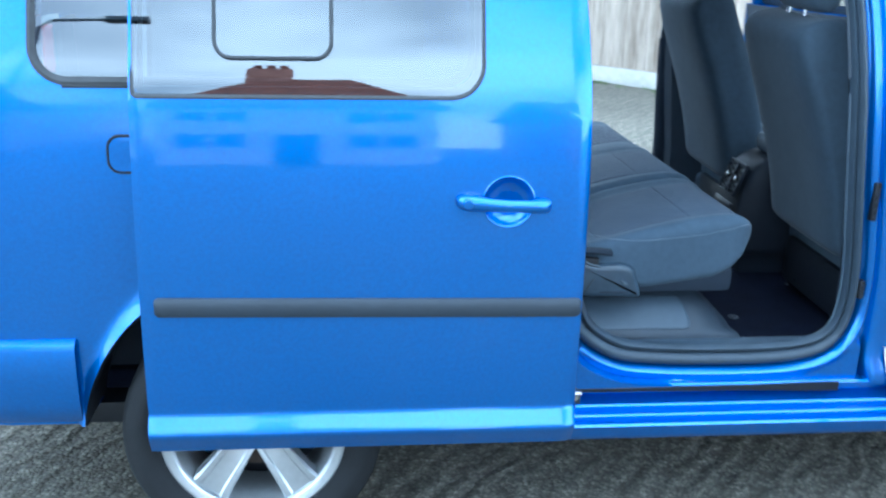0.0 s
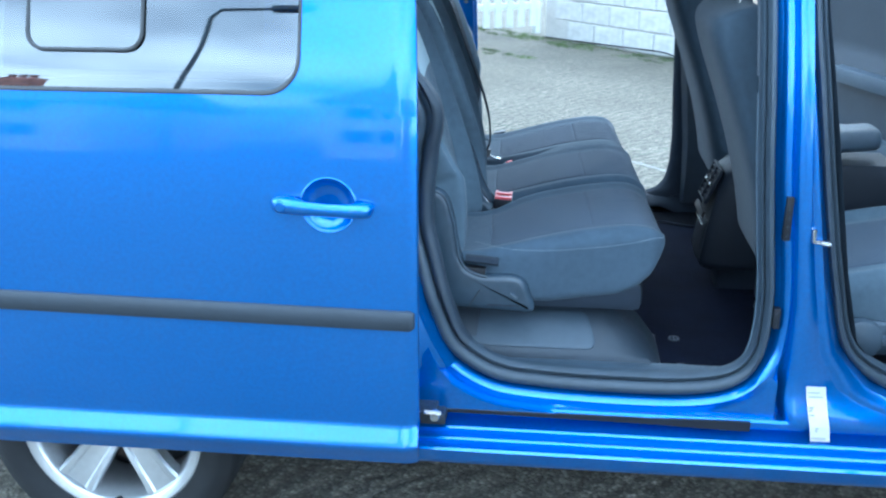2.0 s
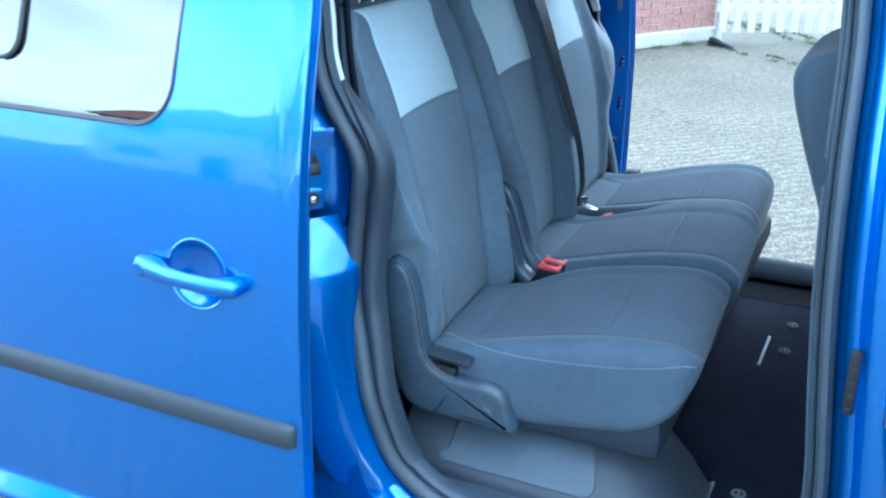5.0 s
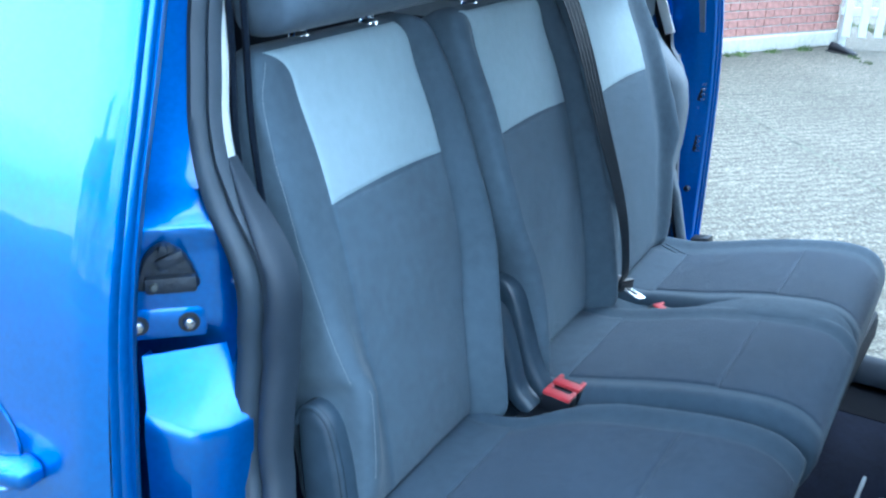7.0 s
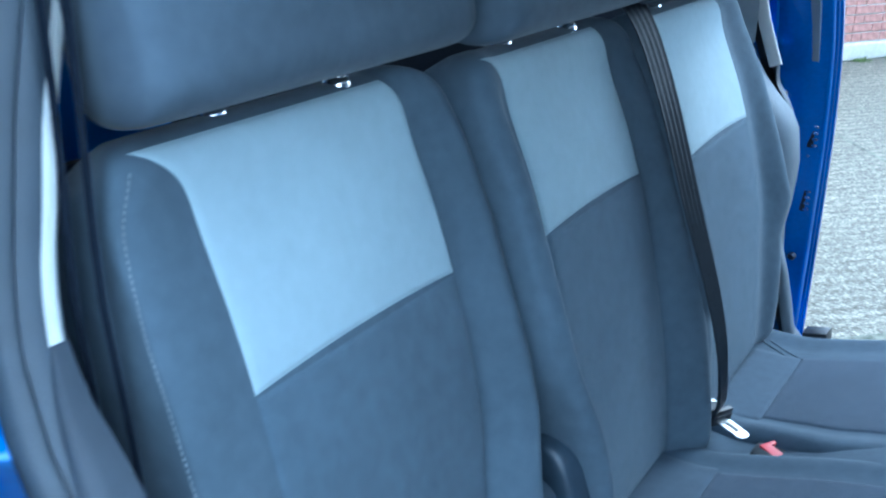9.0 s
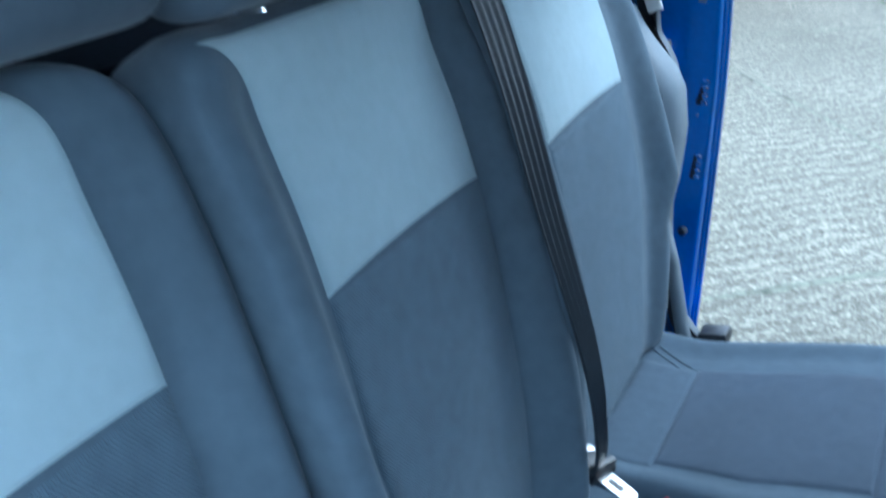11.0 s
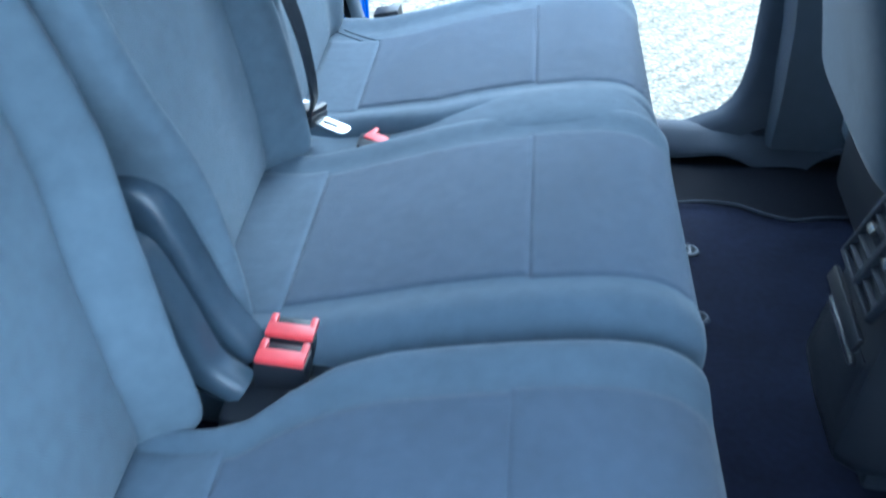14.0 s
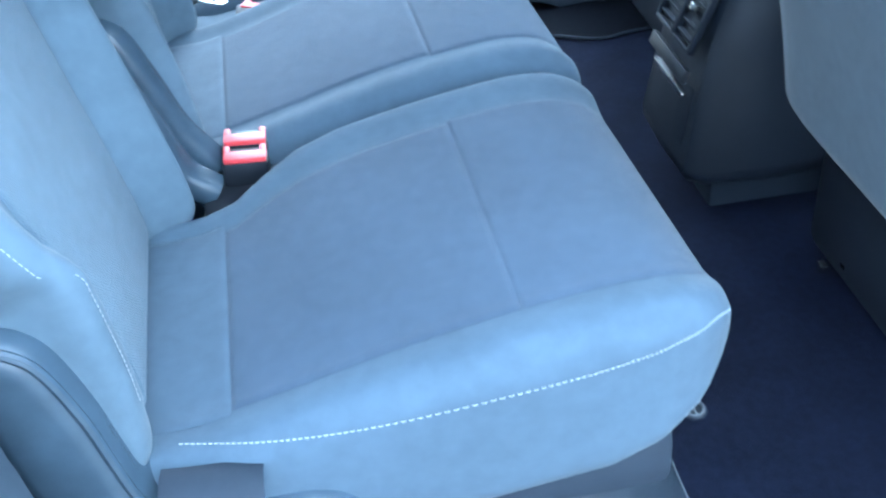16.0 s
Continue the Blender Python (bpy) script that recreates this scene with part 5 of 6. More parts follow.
# belts of the outer place, hanging behind the door seal
for y0, line in ((-0.384, [(0.62, 0.262), (0.90, 0.256), (1.13, 0.234), (1.19, 0.224), (1.28, 0.211), (1.36, 0.203), (1.55, 0.175)]), (-0.392, [(0.62, 0.238), (0.90, 0.232), (1.165, 0.206), (1.25, 0.196), (1.325, 0.192), (1.55, 0.160)])):
    sb2 = thing("seat_belt", (line[3][1], y0, 0.62), "dark webbing seat belt hanging on the rear pillar", "seat belt")
    loops = []
    for z in np.linspace(0.62, 1.55, 24):
        x, y = table(z, line), y0 + 0.25 * max(0, lean(z) - 0.05)
        loops.append([(x + a, y + b, z) for a, b in ((0.006, -0.001), (0.0, -0.002), (-0.008, 0.003), (-0.016, 0.012), (-0.016, 0.0135), (-0.008, 0.0045), (0.0, -0.0005), (0.006, 0.0005))])
    part("webbing", loft(loops), BELT, sb2)
for far in (False, True):
    rows = []
    for z in np.linspace(0.42, 1.68, 20):
        x1 = table(z, [(0.42, 0.40), (0.5, 0.30), (0.7, 0.205), (1.0, 0.195), (1.1, 0.175), (1.2, 0.13), (1.68, 0.06)])
        d = 0.72 * max(0, lean(z))
        rows.append([(x1 + (table(z, [(1.0, 0.02), (1.12, 0.0), (1.17, -0.05), (1.21, 0.04), (1.3, 0.06)]) if far else 0.0), -0.435 + d, z), (x1 - 0.02, -0.40 + d, z), (x1 - 0.10, -0.385 + d, z), (-0.4 if z < 1.17 else x1 - 0.14, -0.38 + d, z), (-1.29 if z < 1.17 else x1 - 0.16, -0.40 + d, z)])
    lo = [r for r in rows if r[0][2] < 1.2]
    hi = [r for r in rows if r[0][2] > 1.13]
    part("side_lining", flip(loft(lo, closed=False), far), TRIM_DARK, van, "grey plastic side lining")
    # same plastic on both sides; the near side's shade is put into its colour
    part("upper_lining", flip(loft(hi, closed=False), far), PILLAR if far else TRIM_DARK, van, "grey upper pillar lining, the near one darkened in colour for its shade")

# rounded trim on the far pillar, between the seat and the opening
rows = []
for z in np.linspace(0.56, 1.185, 22):
    xo = table(z, [(0.56, 0.352), (0.63, 0.320), (0.69, 0.302), (0.74, 0.290), (0.795, 0.276), (0.83, 0.264), (0.87, 0.234), (1.0, 0.243), (1.08, 0.232), (1.14, 0.182), (1.19, 0.166)])
    w = min(1.0, 0.15 + (1.185 - z) / 0.09) * table(z, [(0.70, 0.45), (0.84, 0.45), (0.89, 1.0)])
    d = 0.7 * max(0, lean(z))
    k = table(z, [(0.83, 0.3), (0.90, 1.0)])
    rows.append([(xo + a * w + b, 1.033 + (y - 1.033) * k - d, z) for a, b, y in ((-0.006, 0.0, 1.070), (-0.004, 0.001, 1.045), (0.002, 0.004, 1.033), (0.010, 0.006, 1.032), (0.020, 0.007, 1.045), (0.024, 0.008, 1.070), (0.024, 0.008, 1.100))])
part("pillar_cover", loft(rows, closed=False), PILLAR_DARK, van, "rounded grey pillar trim beside the far seat")

# plastic step and riser inside the sill
for far in (False, True):
    prof = [(-0.455, 0.440), (-0.43, 0.462), (-0.395, 0.468), (-0.375, 0.464)]
    loops = [[(x, y, z) for y, z in prof] + [(x, -0.355, 0.41)] for x in np.linspace(0.25, 1.06, 10)]
    if not far:
        part("sill_trim", loft(loops, closed=False), TRIM_MID, van, "plastic sill trim")
    loops = []
    for x, top in ((0.30, 0.60), (0.40, 0.60), (0.405, 0.575), (0.71, 0.572), (0.735, 0.562), (0.77, 0.53), (0.82, 0.478), (0.855, 0.43), (0.865, 0.412)):
        loops.append([(x, -0.388, 0.44), (x, -0.384, min(top, 0.474)), (x, -0.376, max(0.43, min(top, 0.486))), (x, -0.284, max(0.42, top - 0.012)), (x, -0.268, top), (x, -0.12, top), (x, -0.10, 0.41)])
    if not far:
        part("seat_riser", flip(loft(loops, closed=False, cap=(False, False)), far), TRIM, van, "plastic riser under the rear seat", sharp=60)
# lighter inset on the riser's sloping side
inlay = rrect(0.385, 0.700, 0.004, 0.108, (0.012, 0.03, 0.02, 0.012))
rows = [[(x - 0.25 * q * (x - 0.385) / 0.3, -0.3755 + 0.797 * q - 0.62 * o, 0.4862 + 0.643 * q + 0.79 * o) for x, q in offset(inlay, -d)] for d, o in ((0.0, -0.002), (0.001, 0.003), (0.004, 0.0045), (0.010, 0.0045))]
part("riser_inset", loft(rows, cap=(False, True)), TRIM_MID, van, "lighter inset panel on the riser")
# floor rings
for x, y in ((0.915, -0.285), (0.915, -0.113), (0.909, 0.594), (0.907, 0.770)):
    ring = part("lashing_ring", revolve([(0.016, 0.0), (0.017, 0.0012), (0.015, 0.002), (0.012, 0.001), (0.0, 0.0005)], (x, y, 0.412), 24, "z"), TRIM_DARK, van, "recessed floor lashing ring")
    part("ring_wire", tube([(x + 0.012 * math.cos(a), y + 0.013 * math.sin(a), 0.4160) for a in np.linspace(0, math.tau, 24, endpoint=False)], 0.0022, 6, True), STRIP_METAL, ring, "dull wire loop")
    part("ring_bar", tube([(x, y - 0.013, 0.4155), (x, y + 0.013, 0.4155)], 0.0018, 6), STRIP_METAL, ring)
# far sill step seen between the seats, with a dip beside the belt anchor
edge_z = [(0.3, 0.424), (0.90, 0.426), (0.98, 0.437), (1.02, 0.425), (1.07, 0.400), (1.10, 0.389), (1.125, 0.391), (1.15, 0.430), (1.19, 0.452), (1.5, 0.458)]
loops, under = [], []
for x in np.linspace(0.3, 1.45, 80):
    h = table(x, edge_z)
    loops.append([(x, y, z) for y, z in ((1.125, 0.470), (1.108, 0.472), (1.09, 0.466), (1.07, 0.5 * (h + 0.462)), (1.06, h + 0.006), (1.058, h), (1.065, h - 0.005), (1.10, h - 0.006))])
    lip = table(x, [(0.3, 0.915), (0.95, 0.918), (1.0, 0.910), (1.043, 0.886), (1.09, 0.874), (1.16, 0.889), (1.45, 0.895)])
    # flat sheet over the carpet; the deeper well's shade is put into its colour
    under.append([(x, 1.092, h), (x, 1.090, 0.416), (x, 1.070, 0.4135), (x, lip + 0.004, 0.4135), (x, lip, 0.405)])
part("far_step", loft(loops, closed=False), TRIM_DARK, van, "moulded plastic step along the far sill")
part("step_recess_shade", loft(under, closed=False), SHADE_BLACK, van, "flat near-black sheet for the shade of the well below the far step")
part("step_lip", tube(curve([(0.86, 0.908, 0.417), (0.905, 0.914, 0.419), (0.95, 0.918, 0.420), (1.0, 0.910, 0.421), (1.043, 0.886, 0.421), (1.09, 0.874, 0.420), (1.16, 0.889, 0.420), (1.35, 0.895, 0.418)], 40), 0.0028, 6), TRIM_DARK, van, "edge of the moulded carpet")
loops = []
for z in np.linspace(0.440, 1.10, 26):
    x0 = table(z, [(0.440, 0.86), (0.475, 0.93), (0.495, 0.98), (0.53, 1.006), (0.60, 1.018), (0.70, 1.020), (0.84, 1.012), (1.1, 1.0)])
    d = max(0, lean(z))
    loops.append([(x0 + a, y - d, z) for a, y in ((-0.002, 1.136), (0.004, 1.120), (0.018, 1.108), (0.05, 1.096), (0.11, 1.090), (0.118, 1.098), (0.124, 1.092), (0.26, 1.09))])
part("pillar_foot", loft(loops, closed=False), TRIM_DARK, van, "smooth dark trim round the far pillar foot", sharp=60)
# metal strips let into the floor behind the lashing rings
for y0, y1 in ((-0.305, -0.09), (0.485, 0.672)):
    part("floor_strip", box(0.858, 0.865, y0, y1, 0.410, 0.4155, 0.002), STRIP_METAL, van, "dull metal strip in the floor")


# ---- front seats ----
def front_seat(far):
    yc = -0.085
    s = thing("front_seat", (1.35, yc if not far else 2 * MID - yc, 0.41), "charcoal cloth front seat with headrest raised on posts", "car seat", "front seats")
    bp = Pad([(1.232, 0.668), (1.224, 0.73), (1.20, 0.85), (1.163, 0.98), (1.122, 1.10), (1.084, 1.20), (1.064, 1.26), (1.052, 1.315)], yc, 0.235, 0.142, 0.035, 0.32, 5.0, 0.055, flare=lambda q: 1.0 - 0.14 * max(0, (q - 0.352) / 0.32) ** 2)
    b = part("backrest", flip(bp.mesh(), far), CLOTH_BACK, s, "charcoal cloth backrest")
    part("centre_panel", flip(bp.panel(0.06, bp.total - 0.06, -0.62, 0.62), far), CLOTH_MID, b)
    cp = Pad([(1.17, 0.66), (1.26, 0.672), (1.40, 0.70), (1.52, 0.72), (1.60, 0.715), (1.645, 0.68), (1.64, 0.62)], yc, 0.25, 0.15, 0.035, 0.3, 5, 0.05)
    cp.sign = -1
    c = part("cushion", flip(cp.mesh(), far), CLOTH_SIDE, s, "charcoal cloth cushion")
    part("seat_panel", flip(cp.panel(0.06, 0.42, -0.62, 0.62), far), CLOTH_SEAT, c)
    part("side_cover", flip(loft([[(x, y, z) for x, z in rrect(1.17, 1.62, 0.50, 0.585, 0.03)] for y in (-0.30, -0.345)] + [[(1.4 + (x - 1.4) * 0.95, -0.352, 0.545 + (z - 0.545) * 0.85) for x, z in rrect(1.17, 1.62, 0.50, 0.585, 0.03)]], cap=(True, True)), far), TRIM_MID, s, "grey plastic seat side cover")
    part("height_knob", flip(revolve([(0.0, -0.028), (0.040, -0.027), (0.049, -0.020), (0.052, 0.0)], (1.315, -0.352, 0.545), 32), far), TRIM_MID, s, "round grey adjuster knob")
    part("lever", flip(box(1.36, 1.52, -0.378, -0.352, 0.533, 0.557, 0.008), far), TRIM_MID, s)
    for yy in (-0.25, 0.10):
        part("seat_rail", flip(box(1.24, 1.75, yy - 0.02, yy + 0.02, 0.412, 0.455, 0.005), far), GREASE, s)
        part("rail_rod", flip(tube([(1.25, yy - 0.03, 0.448), (1.7, yy - 0.03, 0.448)], 0.005, 6), far), STEEL, s)
    part("seat_base", flip(box(1.16, 1.58, -0.29, 0.13, 0.45, 0.60, 0.02), far), BLACK, s)
    hp = Pad([(1.085, 1.335), (1.063, 1.40), (1.042, 1.47), (1.015, 1.52)], yc, 0.135, 0.095, 0, 0.4, 3.5, 0.045, n=18)
    h = part("headrest", flip(hp.mesh(), far), CLOTH_HEAD, s, "dark cloth headrest")
    for d in (-0.05, 0.05):
        part("post", flip(tube([(0.990, yc + d, 1.24), (1.015, yc + d, 1.38)], 0.0065, 10), far), CHROME, h, "bright steel post")
        part("collar", flip(revolve([(0.006, 0.010), (0.014, 0.008), (0.016, 0), (0.016, -0.012)], (0.992, yc + d, 1.287), 14, "z"), far), BLACK, s)
    for k, (x, y, z) in enumerate(((1.16, 0.02, 0.47), (1.18, -0.02, 0.455), (1.15, 0.06, 0.44), (1.17, -0.06, 0.46))):
        part("wire_clip", flip(box(x, x + 0.012, y, y + 0.016, z, z + 0.012, 0.003), far), STEEL, s)


for far in (False, True):
    front_seat(far)

# console between the front seats, with air vents at its back
con = thing("centre_console", (1.2, MID, 0.41), "dark plastic centre console with rear air vents and ashtray", "console")
rows = []
for z, x, hw in ((0.490, 1.036, 0.094), (0.494, 1.029, 0.107), (0.503, 1.022, 0.112), (0.52, 1.02, 0.112), (0.62, 1.035, 0.105), (0.70, 1.05, 0.100), (0.775, 1.075, 0.094), (0.80, 1.10, 0.088), (0.815, 1.13, 0.082)):
    rows.append([(1.55, MID - hw, z), (x + 0.10, MID - hw - 0.006, z), (x + 0.02, MID - hw, z), (x, MID - hw + 0.018, z), (x - 0.004, MID, z), (x, MID + hw - 0.018, z), (x + 0.02, MID + hw, z), (x + 0.10, MID + hw + 0.006, z), (1.55, MID + hw, z)])
part("body", loft(rows, closed=False, cap=(False, True)), CONSOLE, con)
part("plinth", box(1.08, 1.53, MID - 0.055, MID + 0.055, 0.41, 0.505, 0.01), TRIM_DARK, con)
part("armrest", moved(box(-0.19, 0.19, -0.06, 0.06, -0.03, 0.035, 0.03, 4), Matrix.Translation((1.32, MID, 0.862)) @ Matrix.Rotation(radians(-6), 4, "Y")), TRIM_MID, con, "padded grey armrest")
tiltc = Matrix.Rotation(radians(22), 4, "Y")
VENT = Matrix.Translation((1.046, MID - 0.004, 0.735)) @ tiltc @ Matrix.Diagonal((0.9, 0.86, 0.88, 1))
vent = part("vent_frame", moved(merge(merge(box(-0.006, 0.006, -0.078, 0.078, 0.055, 0.063, 0.003), box(-0.006, 0.006, -0.078, 0.078, -0.063, -0.055, 0.003)), merge(box(-0.006, 0.006, -0.078, -0.070, -0.063, 0.063, 0.003), box(-0.006, 0.006, 0.070, 0.078, -0.063, 0.063, 0.003))), VENT), CONSOLE, con, "dark vent surround")
part("vent_dark", moved(box(0.004, 0.008, -0.072, 0.072, -0.058, 0.058, 0), VENT), BLACK, vent)
part("vent_bar", moved(box(-0.007, 0.006, -0.006, 0.006, -0.06, 0.06, 0.002), VENT), CONSOLE, vent)
for s in (-1, 1):
    for k in range(6):
        part("vent_slat", moved(box(-0.003, 0.005, min(s * 0.008, s * 0.07), max(s * 0.008, s * 0.07), -0.0025, 0.0025, 0.001), VENT @ Matrix.Translation((0, 0, -0.046 + 0.0184 * k)) @ Matrix.Rotation(radians(-25), 4, "Y")), CONSOLE, vent)
    part("vent_tab", moved(box(-0.012, 0.0, s * 0.04 - 0.008, s * 0.04 + 0.008, -0.006, 0.006, 0.002), VENT), STEEL, vent)
part("knob_strip", moved(box(-0.004, 0.004, -0.07, 0.07, -0.010, 0.010, 0.003), Matrix.Translation((1.022, MID, 0.650)) @ tiltc), BLACK, con)
part("ashtray", moved(box(0.001, 0.010, -0.072, 0.072, -0.045, 0.045, 0.006), Matrix.Translation((1.026, MID, 0.585)) @ Matrix.Rotation(radians(8), 4, "Y")), CONSOLE, con, "dark flap of the ashtray")
part("ashtray_lip", moved(box(-0.010, 0.0, -0.060, 0.060, 0.028, 0.036, 0.003), Matrix.Translation((1.026, MID, 0.585)) @ Matrix.Rotation(radians(8), 4, "Y")), STEEL, con, "bright lip")

# dashboard and steering wheel
dash = thing("dashboard", (2.0, MID, 0.41), "dark grey moulded plastic dashboard", "dashboard")
loops = [[(x, y, z) for x, z in ((1.98, 0.62), (1.90, 0.75), (1.86, 0.92), (1.90, 1.02), (2.0, 1.07), (2.15, 1.08))] for y in np.linspace(-0.36, 0.96, 8)]
part("body", loft(loops, closed=False), TRIM, dash)
sw = thing("steering_wheel", (1.78, -0.085, 0.95), "black three-spoke steering wheel", "steering wheel")
mwheel = Matrix.Translation((1.76, -0.085, 0.98)) @ Matrix.Rotation(radians(-65), 4, "Y")
part("wheel_rim", moved(tube([(0.185 * math.cos(a), 0.185 * math.sin(a), 0) for a in np.linspace(0, math.tau, 40, endpoint=False)], 0.015, 8, True), mwheel), BLACK, sw)
part("wheel_centre", moved(box(-0.06, 0.06, -0.17, 0.17, -0.03, -0.005, 0.02), mwheel), BLACK, sw)
part("column", tube([(1.77, -0.085, 0.97), (1.92, -0.085, 0.90)], 0.035, 10), BLACK, sw)


# ---- front doors, standing open ----
def front_door(far):
    d = thing("front_door", (2.12, -0.58 if not far else 1.18, 0.45), "blue front door standing open with dark lining", "car door", "front doors")
    m = Matrix.Translation((2.12, -0.58, 0)) @ Matrix.Rotation(radians(74), 4, "Z")
    sk = loft([[(x, lean(z) * 0.8, z) for x in np.linspace(-0.98, 0.0, 10)] for z in np.linspace(0.38, 1.16, 16)], closed=False)
    part("door_skin", flip(moved(sk, m), far), BLUE, d)
    ln = loft([[(x, 0.07 + (0.03 if 0.5 < z < 0.9 else 0.0) + lean(z) * 0.8, z) for x in np.linspace(-0.978, 0.0, 10)] for z in np.linspace(0.385, 1.158, 16)], closed=False)
    part("door_lining", flip(moved(ln, m), far), TRIM, d, "dark grey door lining")
    ed = loft([[(x, y + lean(z) * 0.8, z) for y in (0.0, 0.035, 0.07)] for x, z in ((0.0, 0.38), (-0.98, 0.38), (-0.98, 1.16))], closed=False)
    part("door_edge", flip(moved(ed, m), far), BLUE, d)
    part("door_pocket", flip(moved(box(-0.88, -0.15, 0.09, 0.15, 0.44, 0.60, 0.02), m), far), TRIM_MID, d)
    part("armrest", flip(moved(box(-0.75, -0.25, 0.08, 0.15, 0.78, 0.85, 0.02), m), far), TRIM_MID, d)
    part("door_reflector", flip(moved(box(-0.965, -0.93, 0.068, 0.078, 0.62, 0.66, 0.004), m), far), AMBER, d, "red reflector")
    fr = tube([(-0.96, 0.05, 1.16), (-0.93, 0.17, 1.52), (-0.80, 0.22, 1.60), (-0.45, 0.22, 1.56), (0.0, 0.05, 1.17)], 0.022, 8)
    part("window_frame", flip(moved(fr, m), far), BLUE, d)
    gl = loft([[(-0.95, 0.05, 1.16), (0.0, 0.04, 1.16)], [(-0.90, 0.21, 1.57), (-0.45, 0.21, 1.54)]], closed=False)
    g = part("door_window", flip(moved(gl, m), far), GLASS_CLEAR, d)
    g.visible_shadow = False


for far in (False, True):
    front_door(far)


# ---- ground and yard ----
def ground_material():
    m = bpy.data.materials.new("exposed_aggregate_concrete")
    m.use_nodes = True
    n, l = m.node_tree.nodes, m.node_tree.links
    b = n["Principled BSDF"]
    b.inputs["Roughness"].default_value = 0.9
    tc = n.new("ShaderNodeTexCoord")
    rot = n.new("ShaderNodeMapping")
    rot.inputs["Rotation"].default_value = (0, 0, radians(40))
    l.new(tc.outputs["Object"], rot.inputs["Vector"])
    stones = n.new("ShaderNodeTexVoronoi")
    stones.inputs["Scale"].default_value = 85
    l.new(rot.outputs[0], stones.inputs["Vector"])
    sc = n.new("ShaderNodeSeparateColor")
    l.new(stones.outputs["Color"], sc.inputs[0])
    pick = n.new("ShaderNodeValToRGB")
    e = pick.color_ramp.elements
    e[0].position, e[0].color = 0.0, (0.125, 0.113, 0.088, 1)
    e[1].position, e[1].color = 1.0, (0.34, 0.31, 0.255, 1)
    for p, c in ((0.35, (0.170, 0.153, 0.122, 1)), (0.7, (0.235, 0.213, 0.172, 1))):
        x = e.new(p)
        x.color = c
    l.new(sc.outputs[0], pick.inputs[0])
    gap = n.new("ShaderNodeValToRGB")
    gap.color_ramp.elements[0].position, gap.color_ramp.elements[0].color = 0.25, (1, 1, 1, 1)
    gap.color_ramp.elements[1].position, gap.color_ramp.elements[1].color = 0.8, (0.5, 0.5, 0.5, 1)
    l.new(stones.outputs["Distance"], gap.inputs[0])
    stain = n.new("ShaderNodeTexNoise")
    stain.inputs["Scale"].default_value, stain.inputs["Detail"].default_value = 0.9, 7
    l.new(tc.outputs["Object"], stain.inputs["Vector"])
    sr = n.new("ShaderNodeValToRGB")
    sr.color_ramp.elements[0].position, sr.color_ramp.elements[0].color = 0.3, (0.62, 0.62, 0.58, 1)
    sr.color_ramp.elements[1].position, sr.color_ramp.elements[1].color = 0.68, (1.0, 0.99, 0.96, 1)
    l.new(stain.outputs[0], sr.inputs[0])
    m1 = n.new("ShaderNodeMixRGB")
    m1.blend_type, m1.inputs[0].default_value = "MULTIPLY", 0.8
    l.new(pick.outputs[0], m1.inputs[1])
    l.new(gap.outputs[0], m1.inputs[2])
    m2 = n.new("ShaderNodeMixRGB")
    m2.blend_type, m2.inputs[0].default_value = "MULTIPLY", 1.0
    l.new(m1.outputs[0], m2.inputs[1])
    l.new(sr.outputs[0], m2.inputs[2])
    ridge = n.new("ShaderNodeTexWave")
    ridge.bands_direction = "X"
    ridge.inputs["Scale"].default_value, ridge.inputs["Distortion"].default_value, ridge.inputs["Detail"].default_value = 3.9, 8.5, 6
    l.new(rot.outputs[0], ridge.inputs["Vector"])
    lines = n.new("ShaderNodeValToRGB")
    lines.color_ramp.elements[0].position, lines.color_ramp.elements[0].color = 0.2, (0.56, 0.56, 0.54, 1)
    lines.color_ramp.elements[1].position, lines.color_ramp.elements[1].color = 0.75, (1.0, 1.0, 1.0, 1)
    l.new(ridge.outputs[1], lines.inputs[0])
    m3 = n.new("ShaderNodeMixRGB")
    m3.blend_type = "MULTIPLY"
    l.new(stain.outputs[0], m3.inputs[0])
    l.new(m2.outputs[0], m3.inputs[1])
    l.new(lines.outputs[0], m3.inputs[2])
    l.new(m3.outputs[0], b.inputs["Base Color"])
    worn = n.new("ShaderNodeMath")
    worn.operation = "MULTIPLY"
    l.new(ridge.outputs[1], worn.inputs[0])
    l.new(stain.outputs[0], worn.inputs[1])
    k1 = n.new("ShaderNodeBump")
    k1.inputs["Strength"].default_value, k1.inputs["Distance"].default_value = 0.8, 0.02
    l.new(worn.outputs[0], k1.inputs["Height"])
    k2 = n.new("ShaderNodeBump")
    k2.invert = True
    k2.inputs["Strength"].default_value, k2.inputs["Distance"].default_value = 0.6, 0.008
    l.new(stones.outputs["Distance"], k2.inputs["Height"])
    l.new(k1.outputs[0], k2.inputs["Normal"])
    l.new(k2.outputs[0], b.inputs["Normal"])
    return m


GROUND = ground_material()
bm = bmesh.new()
bmesh.ops.create_grid(bm, x_segments=40, y_segments=40, size=150)
ground = tagged(part("ground", bm, GROUND, None, smooth=False), "rough exposed-aggregate concrete yard", "ground", kind="structure")
JOINT = mat("mossy_joint", (0.055, 0.062, 0.040), 0.95, 0, 30, 0.5, 0.6, 120, second=(0.13, 0.125, 0.095))
PALE_JOINT = mat("pale_mortar_joint", (0.21, 0.205, 0.185), 0.95, 0, 30, 0.3, 0.5, 150)
U = Vector((0.695, 0.719, 0))
V = Vector((0.665, -0.747, 0))
NODE = Vector((1.02, 3.51, 0))


